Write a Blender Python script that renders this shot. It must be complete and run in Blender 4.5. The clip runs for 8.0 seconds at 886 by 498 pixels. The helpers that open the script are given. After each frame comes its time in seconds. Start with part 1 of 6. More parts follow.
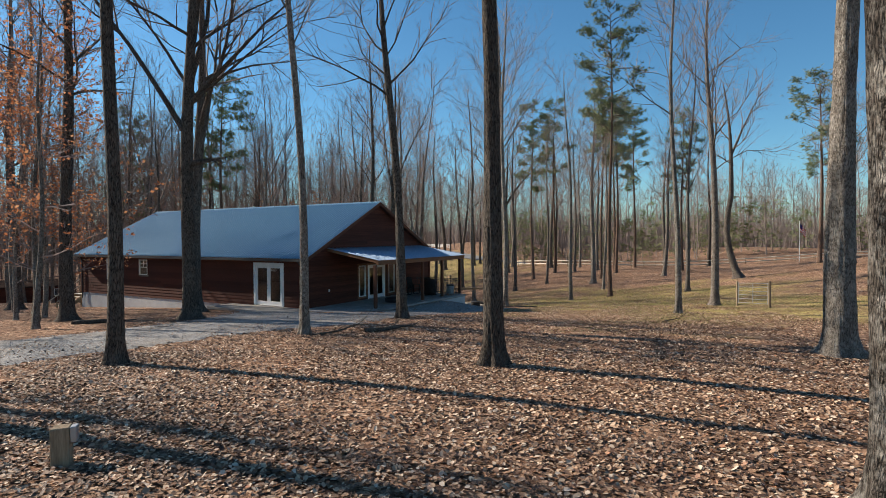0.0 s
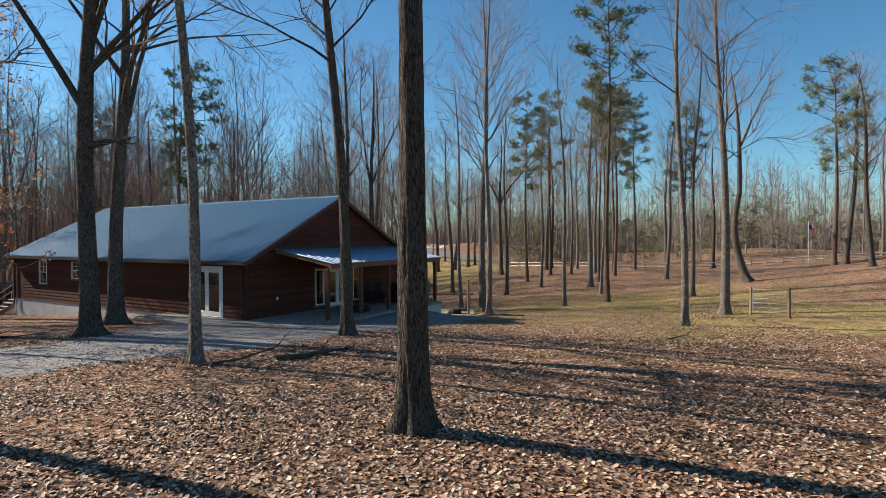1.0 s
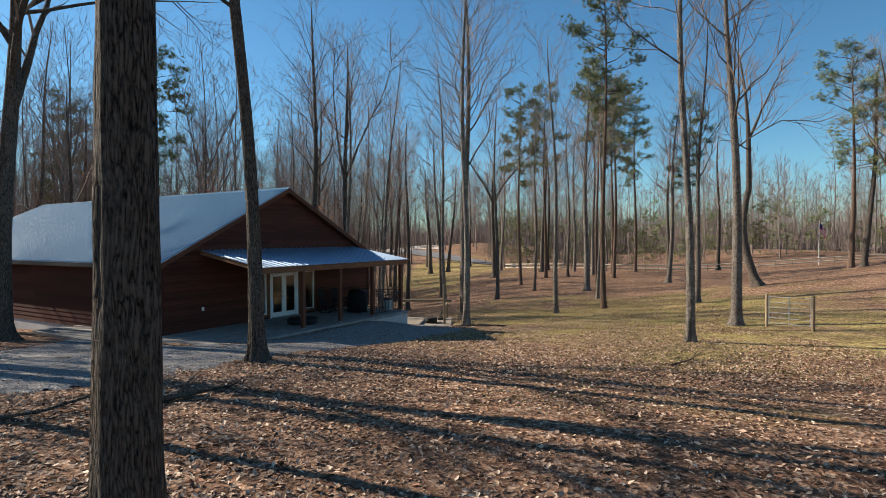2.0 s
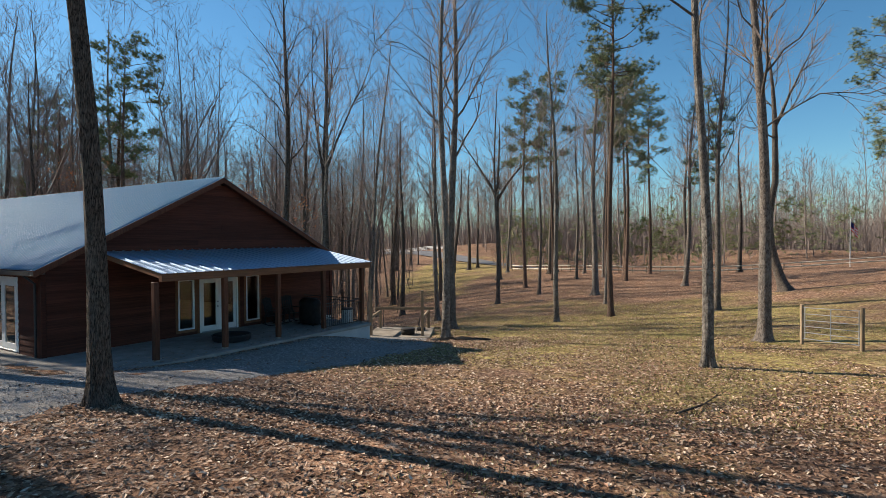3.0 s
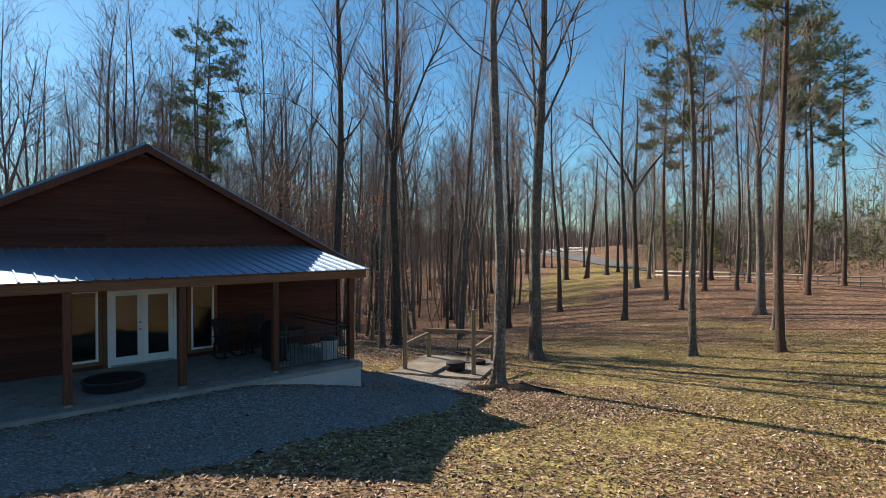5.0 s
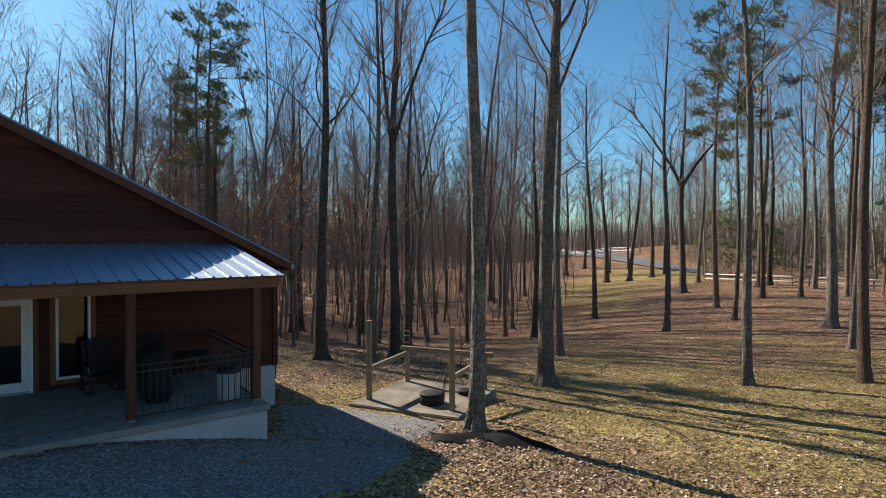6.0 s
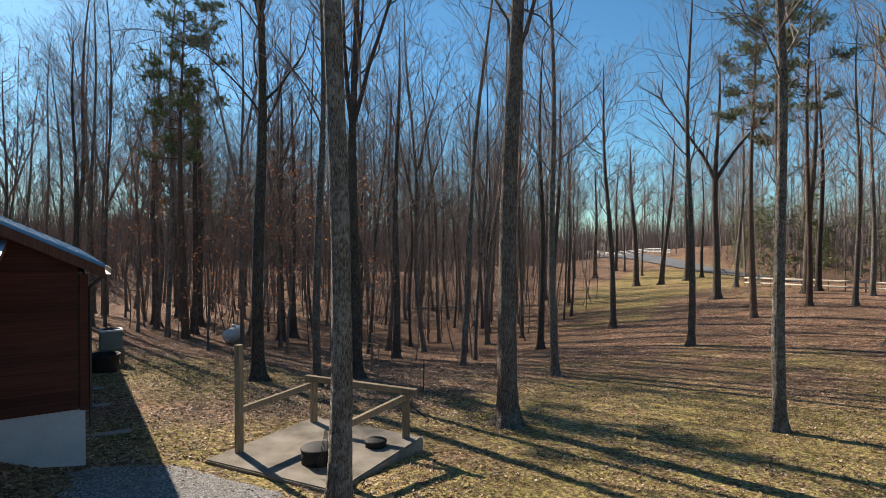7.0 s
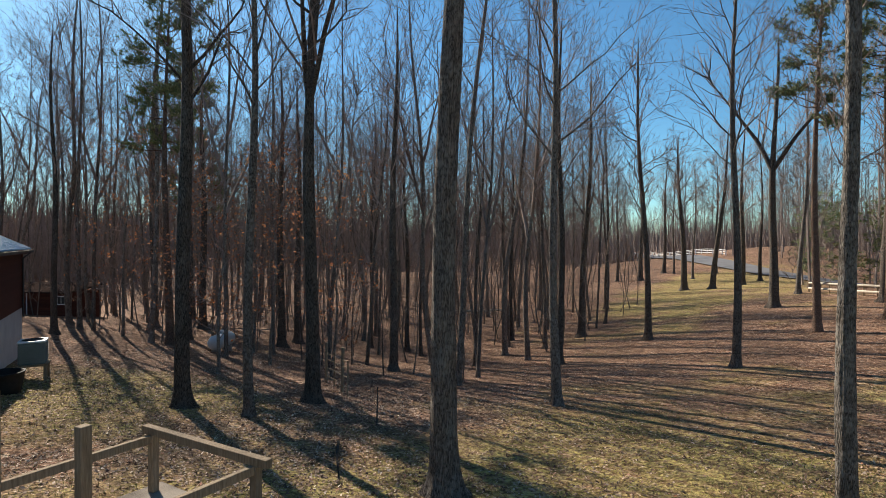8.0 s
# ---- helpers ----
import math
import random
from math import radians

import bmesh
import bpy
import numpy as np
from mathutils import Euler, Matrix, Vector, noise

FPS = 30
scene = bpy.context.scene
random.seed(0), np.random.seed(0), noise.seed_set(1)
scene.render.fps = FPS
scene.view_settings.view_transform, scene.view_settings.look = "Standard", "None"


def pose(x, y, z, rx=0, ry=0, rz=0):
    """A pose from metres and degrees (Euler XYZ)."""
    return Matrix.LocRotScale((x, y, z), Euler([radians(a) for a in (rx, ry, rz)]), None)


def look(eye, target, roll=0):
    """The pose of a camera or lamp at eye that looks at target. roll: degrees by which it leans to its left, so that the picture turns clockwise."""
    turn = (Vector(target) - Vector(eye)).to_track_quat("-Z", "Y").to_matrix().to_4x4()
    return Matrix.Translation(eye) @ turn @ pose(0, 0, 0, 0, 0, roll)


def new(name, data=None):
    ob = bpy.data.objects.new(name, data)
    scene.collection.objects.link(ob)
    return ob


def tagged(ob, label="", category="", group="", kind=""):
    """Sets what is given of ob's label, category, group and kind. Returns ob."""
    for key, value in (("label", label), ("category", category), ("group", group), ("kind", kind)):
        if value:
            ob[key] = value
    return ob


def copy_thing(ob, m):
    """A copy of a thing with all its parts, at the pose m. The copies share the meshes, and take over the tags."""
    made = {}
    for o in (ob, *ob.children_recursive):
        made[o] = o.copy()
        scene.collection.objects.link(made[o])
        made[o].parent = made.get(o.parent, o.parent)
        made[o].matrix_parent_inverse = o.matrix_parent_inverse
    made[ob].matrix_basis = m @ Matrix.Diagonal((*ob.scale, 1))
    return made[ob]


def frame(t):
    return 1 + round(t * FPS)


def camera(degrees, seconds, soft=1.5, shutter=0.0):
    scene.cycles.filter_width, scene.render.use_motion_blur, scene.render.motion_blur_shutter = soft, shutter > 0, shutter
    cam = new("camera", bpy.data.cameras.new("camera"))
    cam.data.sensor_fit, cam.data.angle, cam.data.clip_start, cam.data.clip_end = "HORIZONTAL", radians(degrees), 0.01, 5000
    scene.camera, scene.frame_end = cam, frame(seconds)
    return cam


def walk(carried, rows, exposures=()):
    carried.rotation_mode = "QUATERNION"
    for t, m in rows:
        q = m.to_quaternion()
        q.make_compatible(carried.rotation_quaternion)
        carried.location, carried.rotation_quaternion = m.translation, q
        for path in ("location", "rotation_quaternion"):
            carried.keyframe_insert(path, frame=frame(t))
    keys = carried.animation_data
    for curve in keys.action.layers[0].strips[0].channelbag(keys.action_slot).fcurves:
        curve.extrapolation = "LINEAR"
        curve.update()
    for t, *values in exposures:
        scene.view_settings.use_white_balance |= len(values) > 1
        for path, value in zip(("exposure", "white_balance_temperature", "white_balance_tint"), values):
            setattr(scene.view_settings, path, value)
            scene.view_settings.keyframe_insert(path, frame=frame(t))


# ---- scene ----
cam = camera(76.4, 8.0, 0.55)
METRES, EYE, TILT, LEAN, TURN = 40.5, 3.06, 0.0, 0.0, 0.0
ROWS = [
    (0.0, 0.0, 0.0, 0.0, -0.01, -1.22, 0.34),
    (0.5, 0.0184, 0.0539, -0.001, 0.02, -1.19, 0.29),
    (1.0, 0.0392, 0.1102, -0.0019, 0.05, -1.15, 0.27),
    (1.5, 0.0601, 0.1646, -0.0032, 0.09, -1.07, 0.29),
    (2.0, 0.0826, 0.2185, -0.0043, 0.27, -1.05, 0.26),
    (3.5, 0.1546, 0.3828, -0.0068, 4.62, -0.92, 0.29),
    (4.0, 0.1745, 0.4393, -0.0078, 8.85, -0.89, 0.16),
    (4.5, 0.1902, 0.4968, -0.0093, 12.94, -0.84, 0.11),
    (5.0, 0.2019, 0.558, -0.0098, 17.05, -0.86, 0.04),
    (6.5, 0.2288, 0.7513, -0.013, 23.33, -0.87, -0.15),
    (7.0, 0.2453, 0.8225, -0.0146, 25.49, -0.79, -0.09),
    (7.5, 0.2584, 0.8909, -0.0156, 27.81, -0.8, -0.15),
    (8.0, 0.2595, 0.9579, -0.0158, 30.61, -0.83, -0.19),
]
walk(cam, [(t, pose(0, 0, EYE, TILT, LEAN, TURN) @ pose(METRES * x, METRES * y, METRES * z, 90 + pitch, roll, yaw)) for t, x, y, z, yaw, pitch, roll in ROWS])

# ---- light ----
SUN_AZ, SUN_EL = 157.5, 32.5
world = bpy.data.worlds.new("world")
scene.world = world
world.use_nodes = True
wn = world.node_tree
sky = wn.nodes.new("ShaderNodeTexSky")
sky.sky_type = "NISHITA"
sky.sun_disc = False
sky.sun_elevation = radians(SUN_EL)
sky.sun_rotation = radians(90 - SUN_AZ)
sky.altitude = 600
sky.air_density, sky.dust_density, sky.ozone_density = 1.0, 0.35, 1.2
deep = wn.nodes.new("ShaderNodeHueSaturation")
deep.inputs["Saturation"].default_value = 1.08
tint = wn.nodes.new("ShaderNodeMix")
tint.data_type, tint.blend_type = "RGBA", "MULTIPLY"
tint.inputs[0].default_value = 1.0
tint.inputs[7].default_value = (0.69, 0.99, 1.10, 1)
wn.links.new(sky.outputs[0], tint.inputs[6])
wn.links.new(tint.outputs[2], deep.inputs["Color"])
wn.links.new(deep.outputs[0], wn.nodes["Background"].inputs[0])
wn.nodes["Background"].inputs[1].default_value = 0.065
sun = new("sun", bpy.data.lights.new("sun", "SUN"))
sun.data.energy, sun.data.angle, sun.data.color = 5.0, radians(0.53), (1.0, 0.89, 0.75)
SUN_DIR = Vector((math.cos(radians(SUN_EL)) * math.cos(radians(SUN_AZ)), math.cos(radians(SUN_EL)) * math.sin(radians(SUN_AZ)), math.sin(radians(SUN_EL))))
sun.matrix_basis = look(SUN_DIR * 100, (0, 0, 0))
scene.view_settings.exposure = 0.87


# ---- materials ----
def shader(name, rough=0.8, metal=0.0):
    m = bpy.data.materials.new(name)
    m.use_nodes = True
    b = m.node_tree.nodes["Principled BSDF"]
    b.inputs["Roughness"].default_value = rough
    b.inputs["Metallic"].default_value = metal
    return m, m.node_tree, b


def node(nt, kind, values=(), **props):
    n = nt.nodes.new(kind)
    for key, v in props.items():
        setattr(n, key, v)
    for key, v in values:
        n.inputs[key].default_value = v
    return n


def coords(nt, scale=(1, 1, 1), space="Object"):
    tc = node(nt, "ShaderNodeTexCoord")
    mp = node(nt, "ShaderNodeMapping", [("Scale", scale)])
    nt.links.new(tc.outputs[space], mp.inputs[0])
    return mp.outputs[0]


def noise_of(nt, vec, scale, detail=4, rough=0.55):
    n = node(nt, "ShaderNodeTexNoise", [("Scale", scale), ("Detail", detail), ("Roughness", rough)])
    nt.links.new(vec, n.inputs["Vector"])
    return n.outputs[0]


def ramp(nt, fac, stops):
    r = node(nt, "ShaderNodeValToRGB")
    e = r.color_ramp.elements
    while len(e) < len(stops):
        e.new(0.5)
    for el, (p, c) in zip(e, stops):
        el.position = p
        el.color = (*c, 1)
    nt.links.new(fac, r.inputs[0])
    return r.outputs[0]


def mixed(nt, fac, a, b, how="MIX"):
    n = node(nt, "ShaderNodeMix", data_type="RGBA", blend_type=how)
    for sock, v in ((n.inputs[0], fac), (n.inputs[6], a), (n.inputs[7], b)):
        if hasattr(v, "links"):
            nt.links.new(v, sock)
        else:
            sock.default_value = v if isinstance(v, float) else (*v, 1)
    return n.outputs[2]


def maths(nt, op, a, b=0.5, c=0.5):
    n = node(nt, "ShaderNodeMath", operation=op)
    for sock, v in zip(n.inputs, (a, b, c)):
        if hasattr(v, "links"):
            nt.links.new(v, sock)
        else:
            sock.default_value = v
    return n.outputs[0]


def bump(nt, b, height, strength=0.5, distance=0.02):
    n = node(nt, "ShaderNodeBump", [("Strength", strength), ("Distance", distance)])
    nt.links.new(height, n.inputs["Height"])
    nt.links.new(n.outputs[0], b.inputs["Normal"])


def surface(name, stops, scale=(1, 1, 1), grain=8.0, fine=60.0, rough=0.8, metal=0.0, relief=0.4, depth=0.01, vary=0.25, space="Object"):
    """A surface with colour from coarse noise, broken by fine grain, and lightness that varies from object to object."""
    m, nt, b = shader(name, rough, metal)
    v = coords(nt, scale, space)
    n1, n2 = noise_of(nt, v, grain), noise_of(nt, v, fine, 3)
    f = maths(nt, "MULTIPLY_ADD", n2, 0.45, maths(nt, "MULTIPLY_ADD", n1, 0.8, -0.12))
    col = ramp(nt, f, stops)
    if vary:
        oi = node(nt, "ShaderNodeObjectInfo")
        k = maths(nt, "MULTIPLY_ADD", oi.outputs["Random"], 2 * vary, 1 - vary)
        hs = node(nt, "ShaderNodeHueSaturation")
        nt.links.new(k, hs.inputs["Value"])
        nt.links.new(col, hs.inputs["Color"])
        col = hs.outputs[0]
    nt.links.new(col, b.inputs["Base Color"])
    bump(nt, b, f, relief, depth)
    if rough > 0.55 and metal == 0:
        b.inputs["Specular IOR Level"].default_value = 0.2
    return m


def bark_material(name, dark, light, lichen, amount=0.45, sx=26.0, sz=2.6):
    m, nt, b = shader(name, 0.95)
    b.inputs["Specular IOR Level"].default_value = 0.15
    v = coords(nt, (sx, sx, sz))
    wob = noise_of(nt, coords(nt, (1.5, 1.5, 0.7)), 2.0, 3)
    vo = node(nt, "ShaderNodeTexVoronoi", [("Scale", 1.0), ("Randomness", 1.0)], feature="DISTANCE_TO_EDGE")
    add = node(nt, "ShaderNodeVectorMath", operation="MULTIPLY_ADD")
    add.inputs[1].default_value = (5, 5, 5)
    nt.links.new(wob, add.inputs[0])
    nt.links.new(v, add.inputs[2])
    nt.links.new(add.outputs[0], vo.inputs["Vector"])
    fine = noise_of(nt, coords(nt, (60, 60, 14)), 1.0, 4, 0.65)
    h = maths(nt, "MULTIPLY_ADD", fine, 0.75, vo.outputs["Distance"])
    col = ramp(nt, h, [(0.34, dark), (0.48, tuple(0.45 * a + 0.55 * b_ for a, b_ in zip(light, dark))), (0.72, light)])
    patch = mixed(nt, 0.5, noise_of(nt, coords(nt, (1.3, 1.3, 0.8)), 2.2, 6, 0.7), noise_of(nt, coords(nt, (6.0, 6.0, 5.0)), 2.0, 4, 0.6))
    pf = ramp(nt, patch, [(0.47, (0, 0, 0)), (0.62, (amount, amount, amount))])
    col = mixed(nt, pf, col, lichen)
    oi = node(nt, "ShaderNodeObjectInfo")
    hs = node(nt, "ShaderNodeHueSaturation")
    nt.links.new(maths(nt, "MULTIPLY_ADD", oi.outputs["Random"], 0.5, 0.75), hs.inputs["Value"])
    nt.links.new(col, hs.inputs["Color"])
    nt.links.new(hs.outputs[0], b.inputs["Base Color"])
    bump(nt, b, h, 1.0, 0.06)
    return m


BARK = bark_material("bark_furrowed", (0.012, 0.010, 0.008), (0.19, 0.153, 0.125), (0.24, 0.22, 0.19), 0.4, 36.0, 4.0)
BARK_PALE = bark_material("bark_pale", (0.05, 0.042, 0.034), (0.27, 0.232, 0.195), (0.42, 0.39, 0.345), 0.6, 34.0, 7.0)
BARK_PATCHED = bark_material("bark_patched", (0.014, 0.012, 0.010), (0.13, 0.108, 0.09), (0.36, 0.335, 0.295), 0.75, 34.0, 7.0)
BARK_PINE = bark_material("bark_pine", (0.05, 0.033, 0.025), (0.25, 0.16, 0.115), (0.30, 0.24, 0.20), 0.3, 20.0, 6.0)
BARK_WOODS = bark_material("bark_woods", (0.045, 0.037, 0.031), (0.25, 0.205, 0.172), (0.34, 0.31, 0.27), 0.6)
TWIG = surface("twig_bark", [(0.3, (0.135, 0.10, 0.084)), (0.75, (0.37, 0.295, 0.255))], grain=2, fine=30, rough=0.95, relief=0.2, vary=0.3)


BRUSH = surface("brush_twig", [(0.3, (0.14, 0.11, 0.095)), (0.75, (0.34, 0.275, 0.24))], grain=0.4, fine=6, rough=0.95, relief=0.1, vary=0)


def ground_material():
    m, nt, b = shader("leaf_litter_and_grass", 0.95)
    b.inputs["Specular IOR Level"].default_value = 0.1
    geo = node(nt, "ShaderNodeNewGeometry")
    sep = node(nt, "ShaderNodeSeparateXYZ")
    nt.links.new(geo.outputs["Position"], sep.inputs[0])
    pos = geo.outputs["Position"]
    vor = node(nt, "ShaderNodeTexVoronoi", [("Scale", 11.0), ("Randomness", 1.0)])
    nt.links.new(pos, vor.inputs["Vector"])
    vsep = node(nt, "ShaderNodeSeparateColor")
    nt.links.new(vor.outputs["Color"], vsep.inputs[0])
    fine = noise_of(nt, pos, 30.0, 5, 0.7)
    blotch = noise_of(nt, pos, 0.35, 5, 0.6)
    leaf = ramp(nt, vsep.outputs[0], [(0.0, (0.075, 0.041, 0.028)), (0.35, (0.25, 0.135, 0.083)), (0.7, (0.44, 0.265, 0.17)), (1.0, (0.64, 0.48, 0.36))])
    soil = mixed(nt, fine, (0.09, 0.056, 0.040), (0.25, 0.165, 0.118))
    leafy = mixed(nt, ramp(nt, blotch, [(0.36, (0.85, 0.85, 0.85)), (0.62, (0.25, 0.25, 0.25))]), soil, leaf)
    blade = noise_of(nt, pos, 18.0, 6, 0.75)
    grass = ramp(nt, blade, [(0.3, (0.13, 0.128, 0.034)), (0.5, (0.35, 0.31, 0.095)), (0.7, (0.62, 0.50, 0.22))])
    # grass where the clearing is open: a long strip ahead, a lawn behind the house
    def blob(cx, cy, rx, ry):
        dx = maths(nt, "DIVIDE", maths(nt, "SUBTRACT", sep.outputs[0], cx), rx)
        dy = maths(nt, "DIVIDE", maths(nt, "SUBTRACT", sep.outputs[1], cy), ry)
        d = maths(nt, "ADD", maths(nt, "MULTIPLY", dx, dx), maths(nt, "MULTIPLY", dy, dy))
        return maths(nt, "DIVIDE", 1.0, maths(nt, "ADD", 1.0, maths(nt, "POWER", d, 2.0)))
    g = maths(nt, "MAXIMUM", blob(14.0, 44.0, 17.0, 20.0), blob(-10.0, 49.0, 9.0, 6.0))
    g = maths(nt, "MAXIMUM", g, blob(4.0, 118.0, 12.0, 34.0))
    patch = noise_of(nt, pos, 0.16, 6, 0.65)
    g2 = maths(nt, "MULTIPLY_ADD", patch, 2.6, maths(nt, "SUBTRACT", g, 1.72))
    gf = ramp(nt, g2, [(0.0, (0, 0, 0)), (0.55, (0.8, 0.8, 0.8))])
    small = noise_of(nt, pos, 3.5, 5, 0.7)
    gf = mixed(nt, 1.0, gf, ramp(nt, small, [(0.35, (0.15, 0.15, 0.15)), (0.6, (1, 1, 1))]), "MULTIPLY")
    col = mixed(nt, gf, leafy, grass)
    mott = mixed(nt, 0.5, noise_of(nt, pos, 2.2, 6, 0.7), noise_of(nt, pos, 0.7, 4, 0.6))
    col = mixed(nt, 1.0, col, ramp(nt, mott, [(0.36, (0.60, 0.57, 0.54)), (0.62, (1.42, 1.38, 1.32))]), "MULTIPLY")
    # small shadows of tufts painted in as dark specks; same noise lifts the bump
    tuft_shade = noise_of(nt, pos, 7.0, 3, 0.6)
    col = mixed(nt, 1.0, col, ramp(nt, tuft_shade, [(0.40, (0.55, 0.53, 0.51)), (0.58, (1.12, 1.12, 1.12))]), "MULTIPLY")
    nt.links.new(col, b.inputs["Base Color"])
    h = maths(nt, "ADD", vor.outputs["Distance"], maths(nt, "ADD", maths(nt, "MULTIPLY", fine, 0.8), tuft_shade))
    bump(nt, b, h, 1.0, 0.05)
    return m


def gravel_material():
    m, nt, b = shader("crushed_stone", 0.9)
    pos = node(nt, "ShaderNodeNewGeometry").outputs["Position"]
    vor = node(nt, "ShaderNodeTexVoronoi", [("Scale", 26.0)])
    nt.links.new(pos, vor.inputs["Vector"])
    sepc = node(nt, "ShaderNodeSeparateColor")
    nt.links.new(vor.outputs["Color"], sepc.inputs[0])
    big = noise_of(nt, pos, 0.5, 5, 0.65)
    stone = ramp(nt, sepc.outputs[0], [(0.0, (0.10, 0.097, 0.095)), (0.6, (0.20, 0.195, 0.19)), (1.0, (0.38, 0.37, 0.36))])
    col = mixed(nt, ramp(nt, big, [(0.40, (0, 0, 0)), (0.70, (0.55, 0.55, 0.55))]), stone, (0.20, 0.165, 0.13))
    nt.links.new(col, b.inputs["Base Color"])
    bump(nt, b, maths(nt, "ADD", vor.outputs["Distance"], maths(nt, "MULTIPLY", big, 0.4)), 1.0, 0.03)
    return m


def leaf_material(name, stops, rough=0.75, sheer=0.0):
    m, nt, b = shader(name, rough)
    g = node(nt, "ShaderNodeNewGeometry")
    col = ramp(nt, g.outputs["Random Per Island"], stops)
    nt.links.new(col, b.inputs["Base Color"])
    if sheer:
        # light passes through the thin dry blade
        thin = node(nt, "ShaderNodeBsdfTranslucent")
        nt.links.new(col, thin.inputs["Color"])
        both = node(nt, "ShaderNodeMixShader", [("Fac", sheer)])
        nt.links.new(b.outputs[0], both.inputs[1])
        nt.links.new(thin.outputs[0], both.inputs[2])
        nt.links.new(both.outputs[0], nt.nodes["Material Output"].inputs["Surface"])
    b.inputs["Specular IOR Level"].default_value = 0.3
    return m


def wood_material(name, dark, light, along=(1.5, 22, 22), rough=0.65, vary=0.2):
    return surface(name, [(0.25, dark), (0.7, light)], along, 1.6, 7.0, rough, 0, 0.25, 0.004, vary)


def metal_material(name, base, rough, metal=1.0):
    m, nt, b = shader(name, rough, metal)
    v = coords(nt, (1, 1, 1), "Object")
    n = noise_of(nt, v, 3.0, 5, 0.6)
    nt.links.new(mixed(nt, n, tuple(c * 0.82 for c in base), base), b.inputs["Base Color"])
    nt.links.new(maths(nt, "MULTIPLY_ADD", n, 0.18, rough - 0.09), b.inputs["Roughness"])
    return m


def glass_material():
    m, nt, b = shader("window_glass", 0.02)
    b.inputs["Base Color"].default_value = (0.85, 0.9, 0.9, 1)
    b.inputs["Transmission Weight"].default_value = 1.0
    b.inputs["IOR"].default_value = 1.5
    return m


GROUND = ground_material()
GRAVEL = gravel_material()
LEAF = leaf_material("fallen_leaf", [(0.0, (0.055, 0.031, 0.021)), (0.3, (0.16, 0.086, 0.052)), (0.6, (0.31, 0.185, 0.11)), (0.84, (0.52, 0.37, 0.25)), (0.94, (0.66, 0.53, 0.40)), (1.0, (0.42, 0.17, 0.08))], 0.68)
DRY_LEAF = leaf_material("clinging_leaf", [(0.0, (0.24, 0.085, 0.045)), (0.5, (0.44, 0.17, 0.075)), (1.0, (0.58, 0.30, 0.15))], 0.75, 0.4)
NEEDLE = leaf_material("pine_needle", [(0.0, (0.075, 0.105, 0.045)), (0.6, (0.17, 0.20, 0.085)), (1.0, (0.33, 0.31, 0.14))])
GRASS = leaf_material("grass_blade", [(0.0, (0.10, 0.12, 0.03)), (0.5, (0.27, 0.25, 0.08)), (1.0, (0.50, 0.41, 0.20))])
PEBBLE = leaf_material("loose_stone", [(0.0, (0.12, 0.117, 0.115)), (0.6, (0.27, 0.266, 0.26)), (1.0, (0.47, 0.46, 0.445))], 0.9)
SIDING = wood_material("stained_cedar", (0.040, 0.013, 0.009), (0.110, 0.035, 0.021), (0.5, 14, 20), 0.75, 0.22)
POST_WOOD = wood_material("stained_post", (0.06, 0.022, 0.013), (0.15, 0.058, 0.032), (18, 18, 1.2), 0.6)
BEAM_WOOD = wood_material("beam_wood", (0.13, 0.055, 0.027), (0.26, 0.12, 0.06), (1.2, 18, 18), 0.6)
GREY_WOOD = wood_material("weathered_wood", (0.14, 0.10, 0.062), (0.35, 0.265, 0.175), (16, 16, 1.4), 0.9)
RAIL_WOOD = wood_material("fence_rail", (0.42, 0.37, 0.29), (0.70, 0.63, 0.51), (2, 14, 14), 0.9)
# one metal: reflected sky blue in both colours, porch copy paler for sun glare
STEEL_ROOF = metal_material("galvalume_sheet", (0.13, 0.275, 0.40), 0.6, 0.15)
PORCH_STEEL = metal_material("sunlit_galvalume_sheet", (0.33, 0.44, 0.58), 0.46, 0.7)
CONCRETE = surface("concrete", [(0.25, (0.19, 0.175, 0.158)), (0.75, (0.36, 0.335, 0.305))], grain=2.0, fine=45, rough=0.9, relief=0.25, depth=0.006, vary=0.08)
STAINED = surface("stained_concrete", [(0.3, (0.10, 0.082, 0.064)), (0.55, (0.25, 0.215, 0.172)), (0.8, (0.37, 0.325, 0.27))], grain=1.3, fine=40, rough=0.95, relief=0.3, depth=0.008, vary=0.08)
PLASTER = surface("foundation_paint", [(0.2, (0.38, 0.38, 0.38)), (0.7, (0.55, 0.55, 0.54))], grain=1.5, fine=30, rough=0.85, relief=0.2, depth=0.006, vary=0.05)
WHITE = surface("white_paint", [(0.2, (0.70, 0.70, 0.68)), (0.7, (0.82, 0.82, 0.80))], grain=3, fine=40, rough=0.4, relief=0.05, depth=0.002, vary=0.03)
BLACK = surface("black_iron", [(0.2, (0.015, 0.015, 0.016)), (0.8, (0.04, 0.04, 0.042))], grain=6, fine=60, rough=0.5, relief=0.1, depth=0.002, vary=0.1)
RUBBER = surface("black_plastic", [(0.2, (0.012, 0.011, 0.011)), (0.8, (0.035, 0.033, 0.032))], grain=5, fine=40, rough=0.7, relief=0.1, depth=0.003, vary=0.1)
INSIDE = surface("interior_paint", [(0.2, (0.12, 0.10, 0.085)), (0.8, (0.20, 0.17, 0.15))], grain=1, fine=20, rough=0.9, relief=0.05, vary=0)
TANK = metal_material("tank_paint", (0.62, 0.64, 0.64), 0.4, 0.3)
GALV = metal_material("galvanised_tube", (0.42, 0.43, 0.44), 0.5, 0.8)
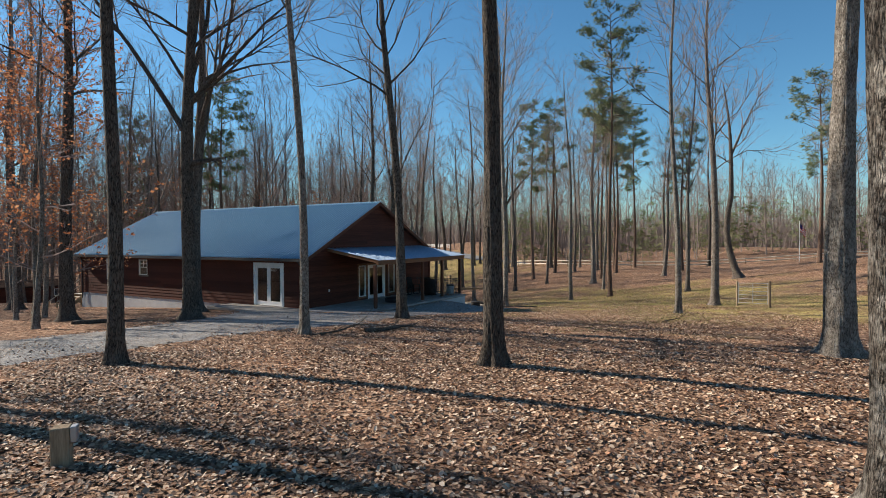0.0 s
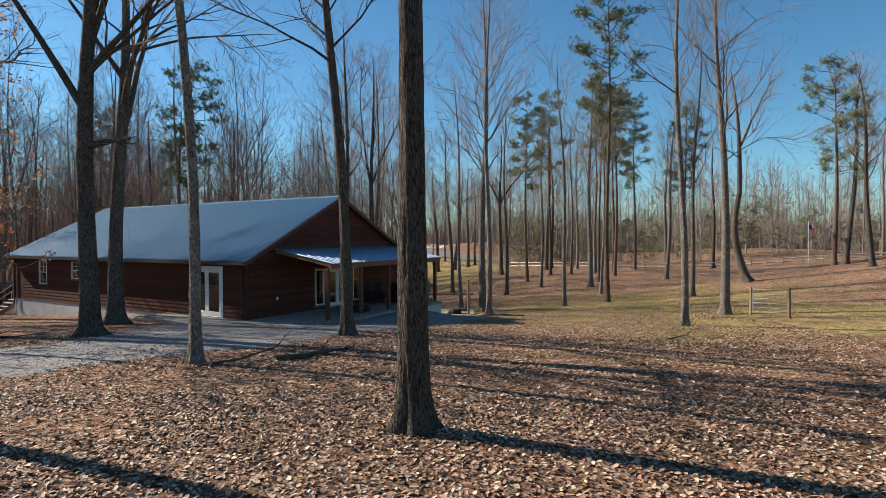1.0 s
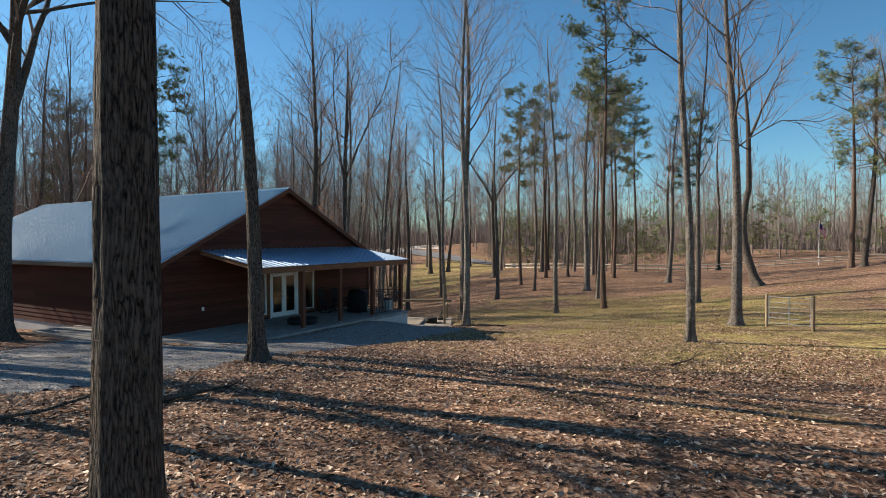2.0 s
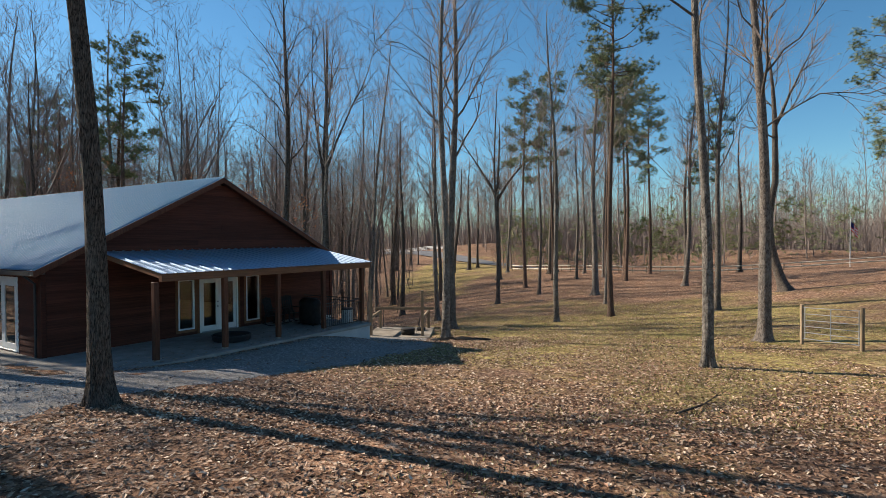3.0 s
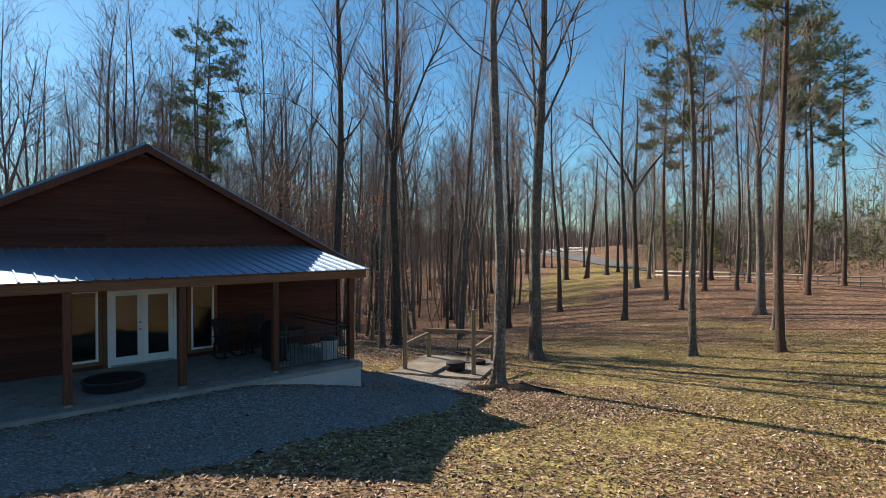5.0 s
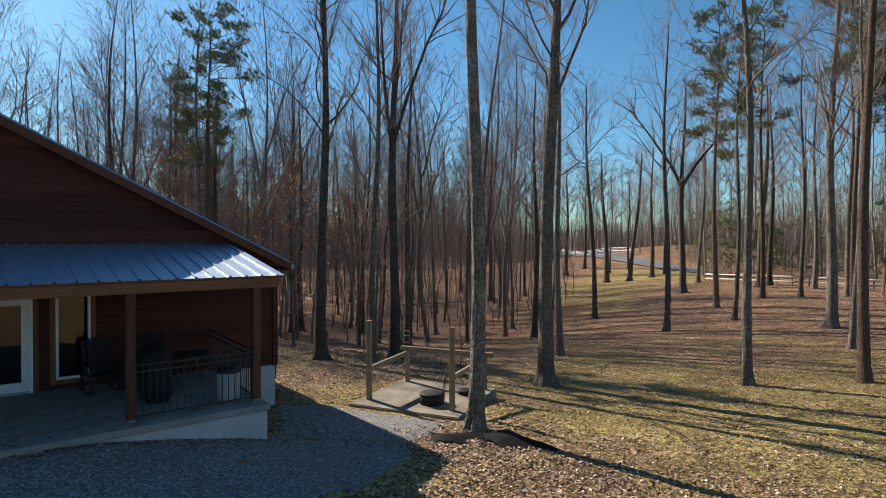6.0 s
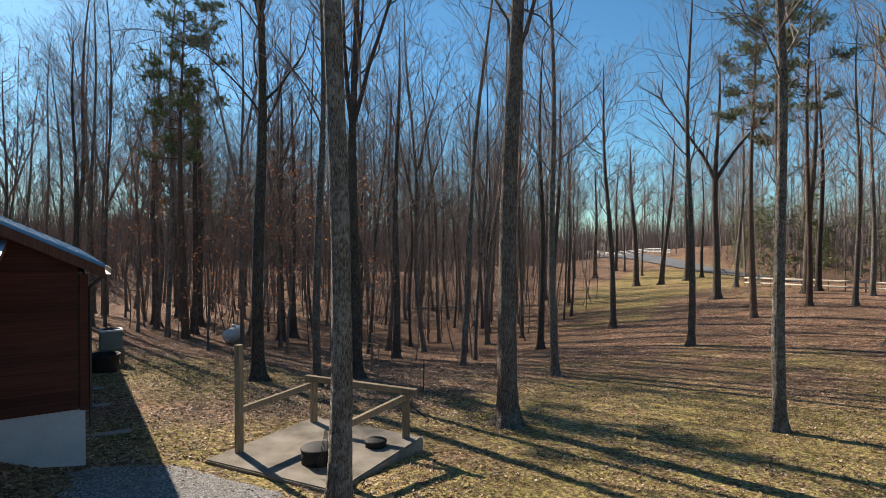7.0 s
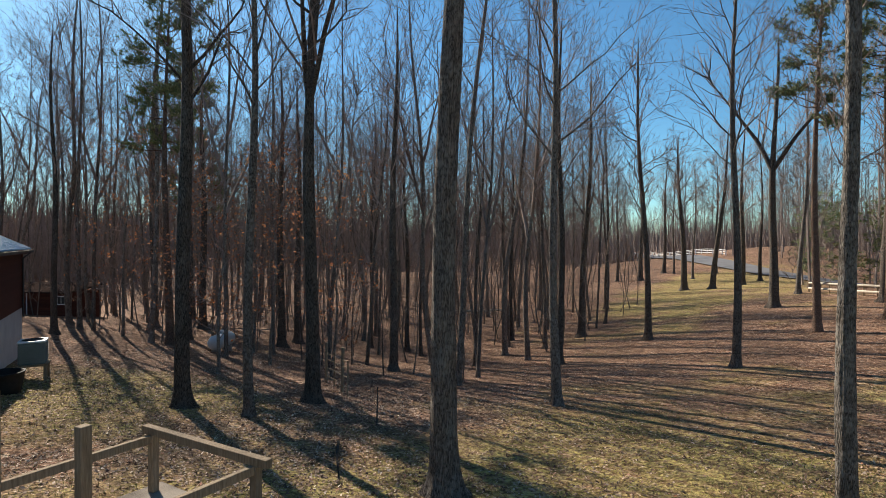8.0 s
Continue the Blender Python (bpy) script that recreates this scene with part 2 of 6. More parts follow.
ASPHALT = surface("asphalt", [(0.2, (0.10, 0.10, 0.105)), (0.8, (0.19, 0.19, 0.195))], grain=0.5, fine=20, rough=0.9, relief=0.2, vary=0)
CABINET = surface("cabinet_paint", [(0.2, (0.15, 0.17, 0.15)), (0.8, (0.24, 0.26, 0.235))], grain=2, fine=30, rough=0.6, relief=0.05, vary=0.05)
FELT = surface("roofing_felt", [(0.2, (0.025, 0.018, 0.016)), (0.8, (0.055, 0.04, 0.035))], grain=2, fine=30, rough=1.0, relief=0.2, vary=0)
FELT.node_tree.nodes["Principled BSDF"].inputs["Specular IOR Level"].default_value = 0.0
GLASS = glass_material()


# ---- mesh helpers ----
def link_mesh(name, verts, faces, material, parent=None, label="", smooth=False):
    me = bpy.data.meshes.new(name)
    me.from_pydata([tuple(v) for v in verts], [], faces)
    me.materials.append(material)
    if smooth:
        me.polygons.foreach_set("use_smooth", [True] * len(me.polygons))
    ob = new(name, me)
    ob.parent = parent
    if label:
        ob["label"] = label
    return ob


def big_mesh(name, verts, faces, material, smooth=False):
    """A mesh from arrays: verts (n,3), faces (m,k) all with k corners."""
    me = bpy.data.meshes.new(name)
    n, (mf, k) = len(verts), faces.shape
    me.vertices.add(n)
    me.vertices.foreach_set("co", np.asarray(verts, np.float32).ravel())
    me.loops.add(mf * k)
    me.loops.foreach_set("vertex_index", np.asarray(faces, np.int32).ravel())
    me.polygons.add(mf)
    me.polygons.foreach_set("loop_start", np.arange(0, mf * k, k, dtype=np.int32))
    me.polygons.foreach_set("use_smooth", np.full(mf, smooth))
    me.materials.append(material)
    me.update(calc_edges=True)
    me.validate()
    return new(name, me)


def part(name, bm, material, parent=None, label="", smooth=False):
    """Links a bmesh as one mesh object under a thing or under a part."""
    me = bpy.data.meshes.new(name)
    bmesh.ops.recalc_face_normals(bm, faces=bm.faces)
    bm.to_mesh(me)
    bm.free()
    me.materials.append(material)
    if smooth:
        me.polygons.foreach_set("use_smooth", [True] * len(me.polygons))
    ob = new(name, me)
    ob.parent = parent
    if label:
        ob["label"] = label
    return ob


def box(bm, x0, x1, y0, y1, z0, z1, bevel=0.0, m=None):
    r = bmesh.ops.create_cube(bm, size=1.0)
    vs = r["verts"]
    for v in vs:
        v.co = Vector((x0 + (v.co.x + 0.5) * (x1 - x0), y0 + (v.co.y + 0.5) * (y1 - y0), z0 + (v.co.z + 0.5) * (z1 - z0)))
    if bevel:
        es = list({e for v in vs for e in v.link_edges})
        res = bmesh.ops.bevel(bm, geom=es, offset=bevel, segments=1, affect="EDGES")
        vs = res["verts"]
    if m is not None:
        bmesh.ops.transform(bm, matrix=m, verts=list(set(vs)))
    return bm


def boxed(*a, **k):
    return box(bmesh.new(), *a, **k)


def rod(bm, p, q, r, sides=8, r2=None):
    p, q = Vector(p), Vector(q)
    d = q - p
    m = Matrix.Translation((p + q) / 2) @ d.to_track_quat("Z", "Y").to_matrix().to_4x4()
    bmesh.ops.create_cone(bm, cap_ends=True, segments=sides, radius1=r, radius2=r if r2 is None else r2, depth=d.length, matrix=m)
    return bm


def lathe(bm, profile, sides=24, m=None):
    rings = []
    for rad, z in profile:
        rings.append([bm.verts.new((rad * math.cos(2 * math.pi * i / sides), rad * math.sin(2 * math.pi * i / sides), z)) for i in range(sides)])
    for a, b in zip(rings, rings[1:]):
        for i in range(sides):
            bm.faces.new((a[i], a[(i + 1) % sides], b[(i + 1) % sides], b[i]))
    bm.faces.new(rings[0][::-1])
    bm.faces.new(rings[-1])
    if m is not None:
        bmesh.ops.transform(bm, matrix=m, verts=[v for r in rings for v in r])
    return bm


def thing(name, m, label, category, group=""):
    ob = new(name)
    ob.matrix_basis = m
    ob.empty_display_size = 0.1
    return tagged(ob, label, category, group)


# ---- the lie of the land ----
SWELL_X = (-62, -34, -10, 12, 34, 62)
SWELL_Y = (-15, 12, 34, 56, 78, 103, 135, 175)
SWELLS = (3.67, 4.79, 0.94, -1.54, -2.57, -2.77, -0.88, -6.54, -0.32, 0.03, -3.60, 2.59, -0.10, -0.91, 1.24, 0.23, 0.52, -0.47, 4.00, -1.05, -6.36, -1.31, -4.52, -1.95, 2.56, 1.62, -3.32, -0.87, 4.50, 0.89, 3.74, 4.99, -5.31, -0.17, 2.55, -0.28, -3.29, 0.59, -6.17, -1.12, 10.44, 0.34, -4.12, 7.86, -2.35, 1.57, 2.48, 0.90)
SWELL_BASE, SWELL_SIZE = -1.48, 21.0
PAD_Z = -2.20
# house frame: origin at the corner of the gable and the long wall, x along the gable, y along the ridge
HX, HY, HZ, HA = -7.24, 29.66, -0.68, 59.26
HC, HS = math.cos(radians(HA)), math.sin(radians(HA))
HW, HL = 12.2, 22.3
HOUSE = pose(HX, HY, HZ, 0, 0, HA)
SWELL_AT = [(x, y) for x in SWELL_X for y in SWELL_Y]


def height(x, y):
    """Height of the ground: broad swells and hollows on a level base."""
    x, y = np.asarray(x, float), np.asarray(y, float)
    z = np.full(np.broadcast(x, y).shape, SWELL_BASE)
    for (a, b), h in zip(SWELL_AT, SWELLS):
        z = z + h * np.exp(-((x - a) ** 2 + (y - b) ** 2) / (2 * SWELL_SIZE ** 2))
    # bank of fill along the porch, and the level bed of the well pad
    u, w = (x - HX) * HC + (y - HY) * HS, -(x - HX) * HS + (y - HY) * HC
    bank = HZ - 0.13 - 0.62 * np.clip((u - 7.0) / 3.6, 0, 1) ** 1.4
    near = np.exp(-(np.clip(-3.8 - w, 0, None) / 1.9) ** 2) * np.clip((0.6 - w) / 0.6, 0, 1) * np.clip((u + 3.5) / 2.0, 0, 1) * np.clip((11.6 - u) / 1.0, 0, 1)
    z = z + near * np.maximum(bank - z, 0)
    d = np.maximum(np.abs(x - 1.95) - 1.9, np.abs(y - 43.6) - 1.85)
    bed = np.clip(1 - np.maximum(d, 0) / 0.8, 0, 1)
    z = z + bed * (np.minimum(z, PAD_Z - 0.09) - z)
    return z


def gz(x, y):
    return float(height(x, y))


def spaced(lo, hi, far_lo, far_hi, step):
    inner = list(np.arange(lo, hi + 0.01, step))
    left, right, s = [], [], step
    p = lo
    while p > far_lo:
        s *= 1.085
        p -= s
        left.append(p)
    p, s = hi, step
    while p < far_hi:
        s *= 1.085
        p += s
        right.append(p)
    return np.array(left[::-1] + inner + right)


def build_ground():
    xs, ys = spaced(-30, 42, -1500, 1500, 0.5), spaced(-4, 76, -1500, 1800, 0.5)
    X, Y = np.meshgrid(xs, ys)
    Z = height(X, Y)
    rng = np.random.default_rng(4)
    Z = Z + rng.normal(0, 0.012, Z.shape)
    # level standing for the house: the sheet dips below the floor inside its walls
    u, w = (X - HX) * HC + (Y - HY) * HS, -(X - HX) * HS + (Y - HY) * HC
    inside = (u > 0.3) & (u < HW - 0.3) & (w > 0.3) & (w < HL - 0.3)
    Z = np.where(inside, np.minimum(Z, HZ - 0.6), Z)
    porch = (u > -0.4) & (u < 10.4) & (w > -3.6) & (w <= 0.6)
    Z = np.where(porch, np.minimum(Z, HZ - 0.2), Z)
    V = np.stack([X, Y, Z], -1).reshape(-1, 3)
    nx = len(xs)
    i = np.arange(len(ys) - 1)[:, None] * nx + np.arange(nx - 1)[None, :]
    F = np.stack([i, i + 1, i + nx + 1, i + nx], -1).reshape(-1, 4)
    ob = big_mesh("ground", V, F, GROUND, True)
    tagged(ob, "woodland ground with brown leaf litter and thin grass", "ground", kind="structure")


build_ground()


def sheet(name, outline, lift, material, label, category, step=0.5, ragged=0.25):
    """A thin sheet over the ground inside a closed outline, with a ragged edge."""
    pts = np.array(outline, float)
    closed = np.vstack([pts, pts[:1]])
    xs = np.arange(pts[:, 0].min() - 1, pts[:, 0].max() + 1, step)
    ys = np.arange(pts[:, 1].min() - 1, pts[:, 1].max() + 1, step)
    X, Y = np.meshgrid(xs, ys)
    n1 = np.array([[noise.noise((x * 0.8, y * 0.8, 3.0)) for x in xs] for y in ys]) * ragged * 2
    PX, PY = X + n1, Y + n1[::-1, ::-1]
    ins = np.zeros(X.shape, bool)
    for (x0, y0), (x1, y1) in zip(closed[:-1], closed[1:]):
        c = (y0 > PY) != (y1 > PY)
        with np.errstate(divide="ignore", invalid="ignore"):
            ins ^= c & (PX < (x1 - x0) * (PY - y0) / (y1 - y0) + x0)
    Z = height(X, Y) + lift
    nx = len(xs)
    i = np.arange(len(ys) - 1)[:, None] * nx + np.arange(nx - 1)[None, :]
    keep = ins[:-1, :-1] & ins[1:, :-1] & ins[:-1, 1:] & ins[1:, 1:]
    F = np.stack([i, i + 1, i + nx + 1, i + nx], -1)[keep]
    # the sheet runs down to the ground at its border
    edge = ~(ins & np.roll(ins, 1, 0) & np.roll(ins, -1, 0) & np.roll(ins, 1, 1) & np.roll(ins, -1, 1))
    Z = np.where(edge, Z - lift - 0.03, Z)
    used = np.unique(F)
    remap = np.zeros(X.size, int)
    remap[used] = np.arange(len(used))
    V = np.stack([X, Y, Z], -1).reshape(-1, 3)[used]
    return tagged(big_mesh(name, V, remap[F], material, True), label, category, kind="structure"), ins, X, Y


GRAVEL_EDGE = [(-40, 2), (-22, 7), (-10.6, 13.4), (-8.8, 15.2), (-6.6, 18.0), (-4.4, 20.2), (-2.9, 21.4), (-2.0, 24.0), (-1.3, 25.4), (-0.2, 26.4), (0.5, 27.7), (1.5, 28.9), (2.6, 31.2), (3.9, 34.4), (4.5, 37.1), (4.3, 39.0), (3.8, 41.6), (0.2, 41.8), (-1.2, 40.2), (1.0, 37.4), (-5.2, 27.5), (-10.8, 31.0), (-10.6, 26.9), (-11.0, 23.9), (-12.4, 20.5), (-15.0, 18.5), (-24, 14), (-42, 10)]
sheet("driveway", GRAVEL_EDGE, 0.025, GRAVEL, "grey crushed stone driveway with scattered leaves", "driveway", 0.35)


def ribbon(name, line, width, lift, material, label, category):
    V, F = [], []
    for k, (x, y) in enumerate(line):
        a, b = Vector(line[max(k - 1, 0)]), Vector(line[min(k + 1, len(line) - 1)])
        d = (b - a).normalized()
        for s in (-0.5, 0.5):
            px, py = x - d.y * width * s, y + d.x * width * s
            V.append((px, py, gz(px, py) + lift))
    for k in range(len(line) - 1):
        F.append((2 * k, 2 * k + 2, 2 * k + 3, 2 * k + 1))
    return tagged(link_mesh(name, V, F, material, smooth=True), label, category, kind="structure")


def bezier(points, n):
    out = []
    P = [Vector(points[0])] + [Vector(p) for p in points] + [Vector(points[-1])]
    for k in range(1, len(P) - 2):
        for i in range(n):
            t = i / n
            a, b, c, d = P[k - 1:k + 3]
            out.append(tuple(0.5 * ((2 * b) + (c - a) * t + (2 * a - 5 * b + 4 * c - d) * t * t + (3 * b - a - 3 * c + d) * t ** 3)))
    return out + [tuple(P[-1])]


ribbon("road", bezier([(-70, 330), (-32, 233), (-8, 172), (5, 148), (15, 136), (27, 128), (36, 122)], 14), 4.8, 0.2, ASPHALT, "pale grey paved lane beyond the clearing", "road")


# ---- trees ----
class Shape:
    def __init__(self, fine=True):
        self.v, self.f, self.fine, self.thick, self.arms = [], [], fine, 1.0, None

    def tube(self, pts, rad, sides, tip=True, lobes=None):
        v, f, base = self.v, self.f, len(self.v)
        n = len(pts)
        ref = Vector((0.31, 0.95, 0.05))
        for k in range(n):
            d = (pts[min(k + 1, n - 1)] - pts[max(k - 1, 0)]).normalized()
            a = d.cross(ref)
            a.normalize()
            b = d.cross(a)
            if tip and k == n - 1:
                v.append(tuple(pts[k]))
                break
            for i in range(sides):
                t = 2 * math.pi * i / sides
                r = rad[k] * (lobes(t, pts[k].z) if lobes else 1.0)
                v.append(tuple(pts[k] + a * (r * math.cos(t)) + b * (r * math.sin(t))))
        rings = n - 1 if tip else n
        for k in range(rings - 1):
            for i in range(sides):
                j = (i + 1) % sides
                f.append((base + k * sides + i, base + k * sides + j, base + (k + 1) * sides + j, base + (k + 1) * sides + i))
        if tip:
            top = base + rings * sides
            for i in range(sides):
                f.append((base + (rings - 1) * sides + i, base + (rings - 1) * sides + (i + 1) % sides, top))

    def blade(self, p, d, r):
        """The thinnest twig: one sliver of a triangle."""
        base = len(self.v)
        a = d.orthogonal()
        a.rotate(Matrix.Rotation(base * 1.7, 3, d))
        a *= r * 1.5 / a.length
        self.v += [tuple(p + a), tuple(p - a), tuple(p + d)]
        self.f.append((base, base + 1, base + 2))

    def twig(self, p, d, r):
        """A three-sided sliver from p along d; a single thin blade where fine is off."""
        base = len(self.v)
        if not self.fine:
            self.blade(p, d, r)
            return
        a = d.cross(Vector((0.3, 0.4, 0.86)))
        a.normalize()
        b = d.cross(a).normalized()
        for c, s in ((1, 0), (-0.5, 0.87), (-0.5, -0.87)):
            self.v.append(tuple(p + a * (r * c) + b * (r * s)))
        self.v.append(tuple(p + d))
        self.f += [(base, base + 1, base + 3), (base + 1, base + 2, base + 3), (base + 2, base, base + 3)]


def rand_dir(rng, d, spread):
    """A direction turned away from d by about spread radians, any way round."""
    a = d.orthogonal().normalized()
    b = d.cross(a)
    t = rng.uniform(0, 2 * math.pi)
    return (d * math.cos(spread) + (a * math.cos(t) + b * math.sin(t)) * math.sin(spread)).normalized()


def grow(rng, p, d, length, segs, lift, wobble):
    pts, d = [Vector(p)], Vector(d)
    for _ in range(segs):
        d = (d + Vector((rng.gauss(0, wobble), rng.gauss(0, wobble), lift + rng.gauss(0, wobble)))).normalized()
        pts.append(pts[-1] + d * (length / segs))
    return pts


def along(pts, s):
    k = min(int(s * (len(pts) - 1)), len(pts) - 2)
    f = s * (len(pts) - 1) - k
    return pts[k].lerp(pts[k + 1], f), (pts[k + 1] - pts[k]).normalized()


def bough(rng, wood, crown, p, d, length, r, detail, lift=0.10, spots=None, kink=0.17):
    """A crooked limb with side branches, branchlets and twigs. The limb goes into wood, the rest into crown. Returns the limb's line."""
    far = crown.thick > 2
    n1 = 3 if far else max(4, min(8, int(length) + 2))
    pts = grow(rng, p, d, length, n1, lift * 0.6, kink)
    sides = 3 if far or r < 0.03 else (4 if not crown.fine else 6 if r > 0.09 else 5)
    wood.tube(pts, [r * (1 - 0.9 * (k / n1) ** 0.85) for k in range(n1 + 1)], sides)
    for _ in range(int(detail * (4 + length * 2.0))):
        s = rng.uniform(0.1, 1.0)
        q, dd = along(pts, s)
        l2 = (0.2 + 0.3 * rng.random()) * length * (1.15 - 0.6 * s) + 0.45
        e = rand_dir(rng, dd, rng.uniform(0.45, 0.95))
        e.z += 0.12
        e.normalize()
        r2 = max(0.011, min(r * 0.5 * (1 - 0.55 * s), 0.013 * l2 + 0.010))
        if far:
            p2 = [q, q + e * l2]
            crown.twig(q, e * l2, max(r2, 0.009 * crown.thick))
        else:
            p2 = grow(rng, q, e, l2, 3, 0.10, 0.15)
            crown.tube(p2, [r2, r2 * 0.8, r2 * 0.55, 0], 3)
        for _ in range(int(detail * (1.5 + 2.0 * l2))):
            q3, d3 = along(p2, rng.uniform(0.1, 1.0))
            e3 = rand_dir(rng, d3, rng.uniform(0.35, 0.95))
            e3.z += 0.14
            l3 = rng.uniform(0.35, 0.9) * (0.6 + 0.25 * l2) * (2.2 if far else 1.0)
            w3 = rng.uniform(0.006, 0.010) * crown.thick
            if crown.fine:
                mid = q3 + e3 * l3 * 0.55
                crown.twig(q3, e3 * l3 * 0.6, w3)
                e4 = rand_dir(rng, e3.normalized(), 0.4)
                crown.twig(mid, e4 * l3 * 0.7, w3 * 0.7)
            else:
                crown.twig(q3, e3 * l3, w3)
            if not far:
                e4 = rand_dir(rng, e3.normalized(), rng.uniform(0.4, 0.9))
                crown.blade(q3 + e3 * l3 * rng.uniform(0.25, 0.9), e4 * l3 * rng.uniform(0.4, 0.9), w3 * 0.8)
            if spots is not None:
                for _ in range(6):
                    spots.append(q3 + e3 * rng.uniform(0.1, 0.9))
    return pts


def tree_shapes(seed, H, r, lean=(0, 0), base=0.42, detail=1.0, sides=9, limbs=13, forks=(), bend=0.0, first=(), spots=None, ridges=False, fine=True, thick=1.0, steep=0.0):
    """Trunk and crown of one bare broadleaf tree. forks: (height, azimuth, angle, length, radius) of great limbs; first: lower limbs likewise."""
    rng = random.Random(seed)
    wood, crown, arms = Shape(), Shape(fine), Shape()
    crown.thick = thick
    if not fine:
        arms = crown
    n = 92 if ridges else 16
    ph, ba = rng.uniform(0, 6.28), rng.uniform(0, 6.28)
    pts, rad = [], []
    zs = [-0.35, 0.0, 0.12, 0.3, 0.6, 1.1] + [1.1 + (H - 1.1) * ((k + 1) / n) for k in range(n)]
    for z in zs:
        t = max(z, 0) / H
        wx = 0.22 * math.sin(2.2 * t * math.pi + ph) * t + 0.06 * math.sin(9 * t + ph) + bend * math.sin(math.pi * min(t * 2.4, 1)) * math.cos(ba)
        wy = 0.22 * math.cos(2.6 * t * math.pi + ph) * t + bend * math.sin(math.pi * min(t * 2.4, 1)) * math.sin(ba)
        pts.append(Vector((lean[0] * t + wx - 0.06 * math.sin(ph), lean[1] * t + wy, z)))
        rad.append(r * ((1 - t) ** 0.75 * 0.93 + 0.07) * (1 + min(0.75, 3 * r) * math.exp(-max(z, 0) / 0.28)))
    k1, k2 = rng.randint(4, 6), rng.uniform(0, 6)

    def lobes(a, z):
        e = math.exp(-max(z, 0) / 0.45)
        w = 1 + 0.22 * e * math.sin(k1 * a + k2) + 0.05 * math.sin(2 * a + z * 0.7)
        if ridges:
            w += 0.10 * noise.noise((math.cos(a) * 6.5, math.sin(a) * 6.5, z * 0.7)) + 0.07 * noise.noise((math.cos(a) * 13, math.sin(a) * 13, z * 2.0))
        return w
    wood.tube(pts, rad, sides, True, lobes)
    for h, az, ang, length, rr in list(forks) + list(first):
        t = h / H
        k = next(i for i, z in enumerate(zs) if z >= h)
        d = Vector((math.cos(radians(az)) * math.cos(radians(ang)), math.sin(radians(az)) * math.cos(radians(ang)), math.sin(radians(ang))))
        droop = (h, az, ang, length, rr) in first
        main = bough(rng, arms, crown, pts[k - 1].lerp(pts[k], 0.5), d, length, rr, detail * 0.22, -0.05 if droop else 0.09, spots, 0.10 if droop else 0.08)
        for j in range(3 if droop else int(4 * detail) + 3):
            q, dd = along(main, rng.uniform(0.4, 0.97))
            bough(rng, arms, crown, q, rand_dir(rng, dd, rng.uniform(0.4, 0.75)), length * rng.uniform(0.2, 0.36), rr * 0.34, detail * 0.85, 0.12, spots)
    az = rng.uniform(0, 6.28)
    for i in range(limbs):
        t = base + (0.97 - base) * ((i + rng.random()) / limbs)
        az += 2.4 + rng.gauss(0, 0.4)
        h = t * H
        k = next(j for j, z in enumerate(zs) if z >= h)
        f = (h - zs[k - 1]) / (zs[k] - zs[k - 1])
        p = pts[k - 1].lerp(pts[k], f)
        ang = min(1.3, rng.uniform(0.35, 0.85) + 0.4 * (t - base) + steep)
        d = Vector((math.cos(az) * math.cos(ang), math.sin(az) * math.cos(ang), math.sin(ang)))
        length = min((H - h) * rng.uniform(0.4, 0.8) + 1.5, 0.25 * H)
        bough(rng, arms, crown, p, d, length, rad[k] * rng.uniform(0.26, 0.46), detail, 0.10, spots)
    crown.arms = arms if fine else None
    return wood, crown


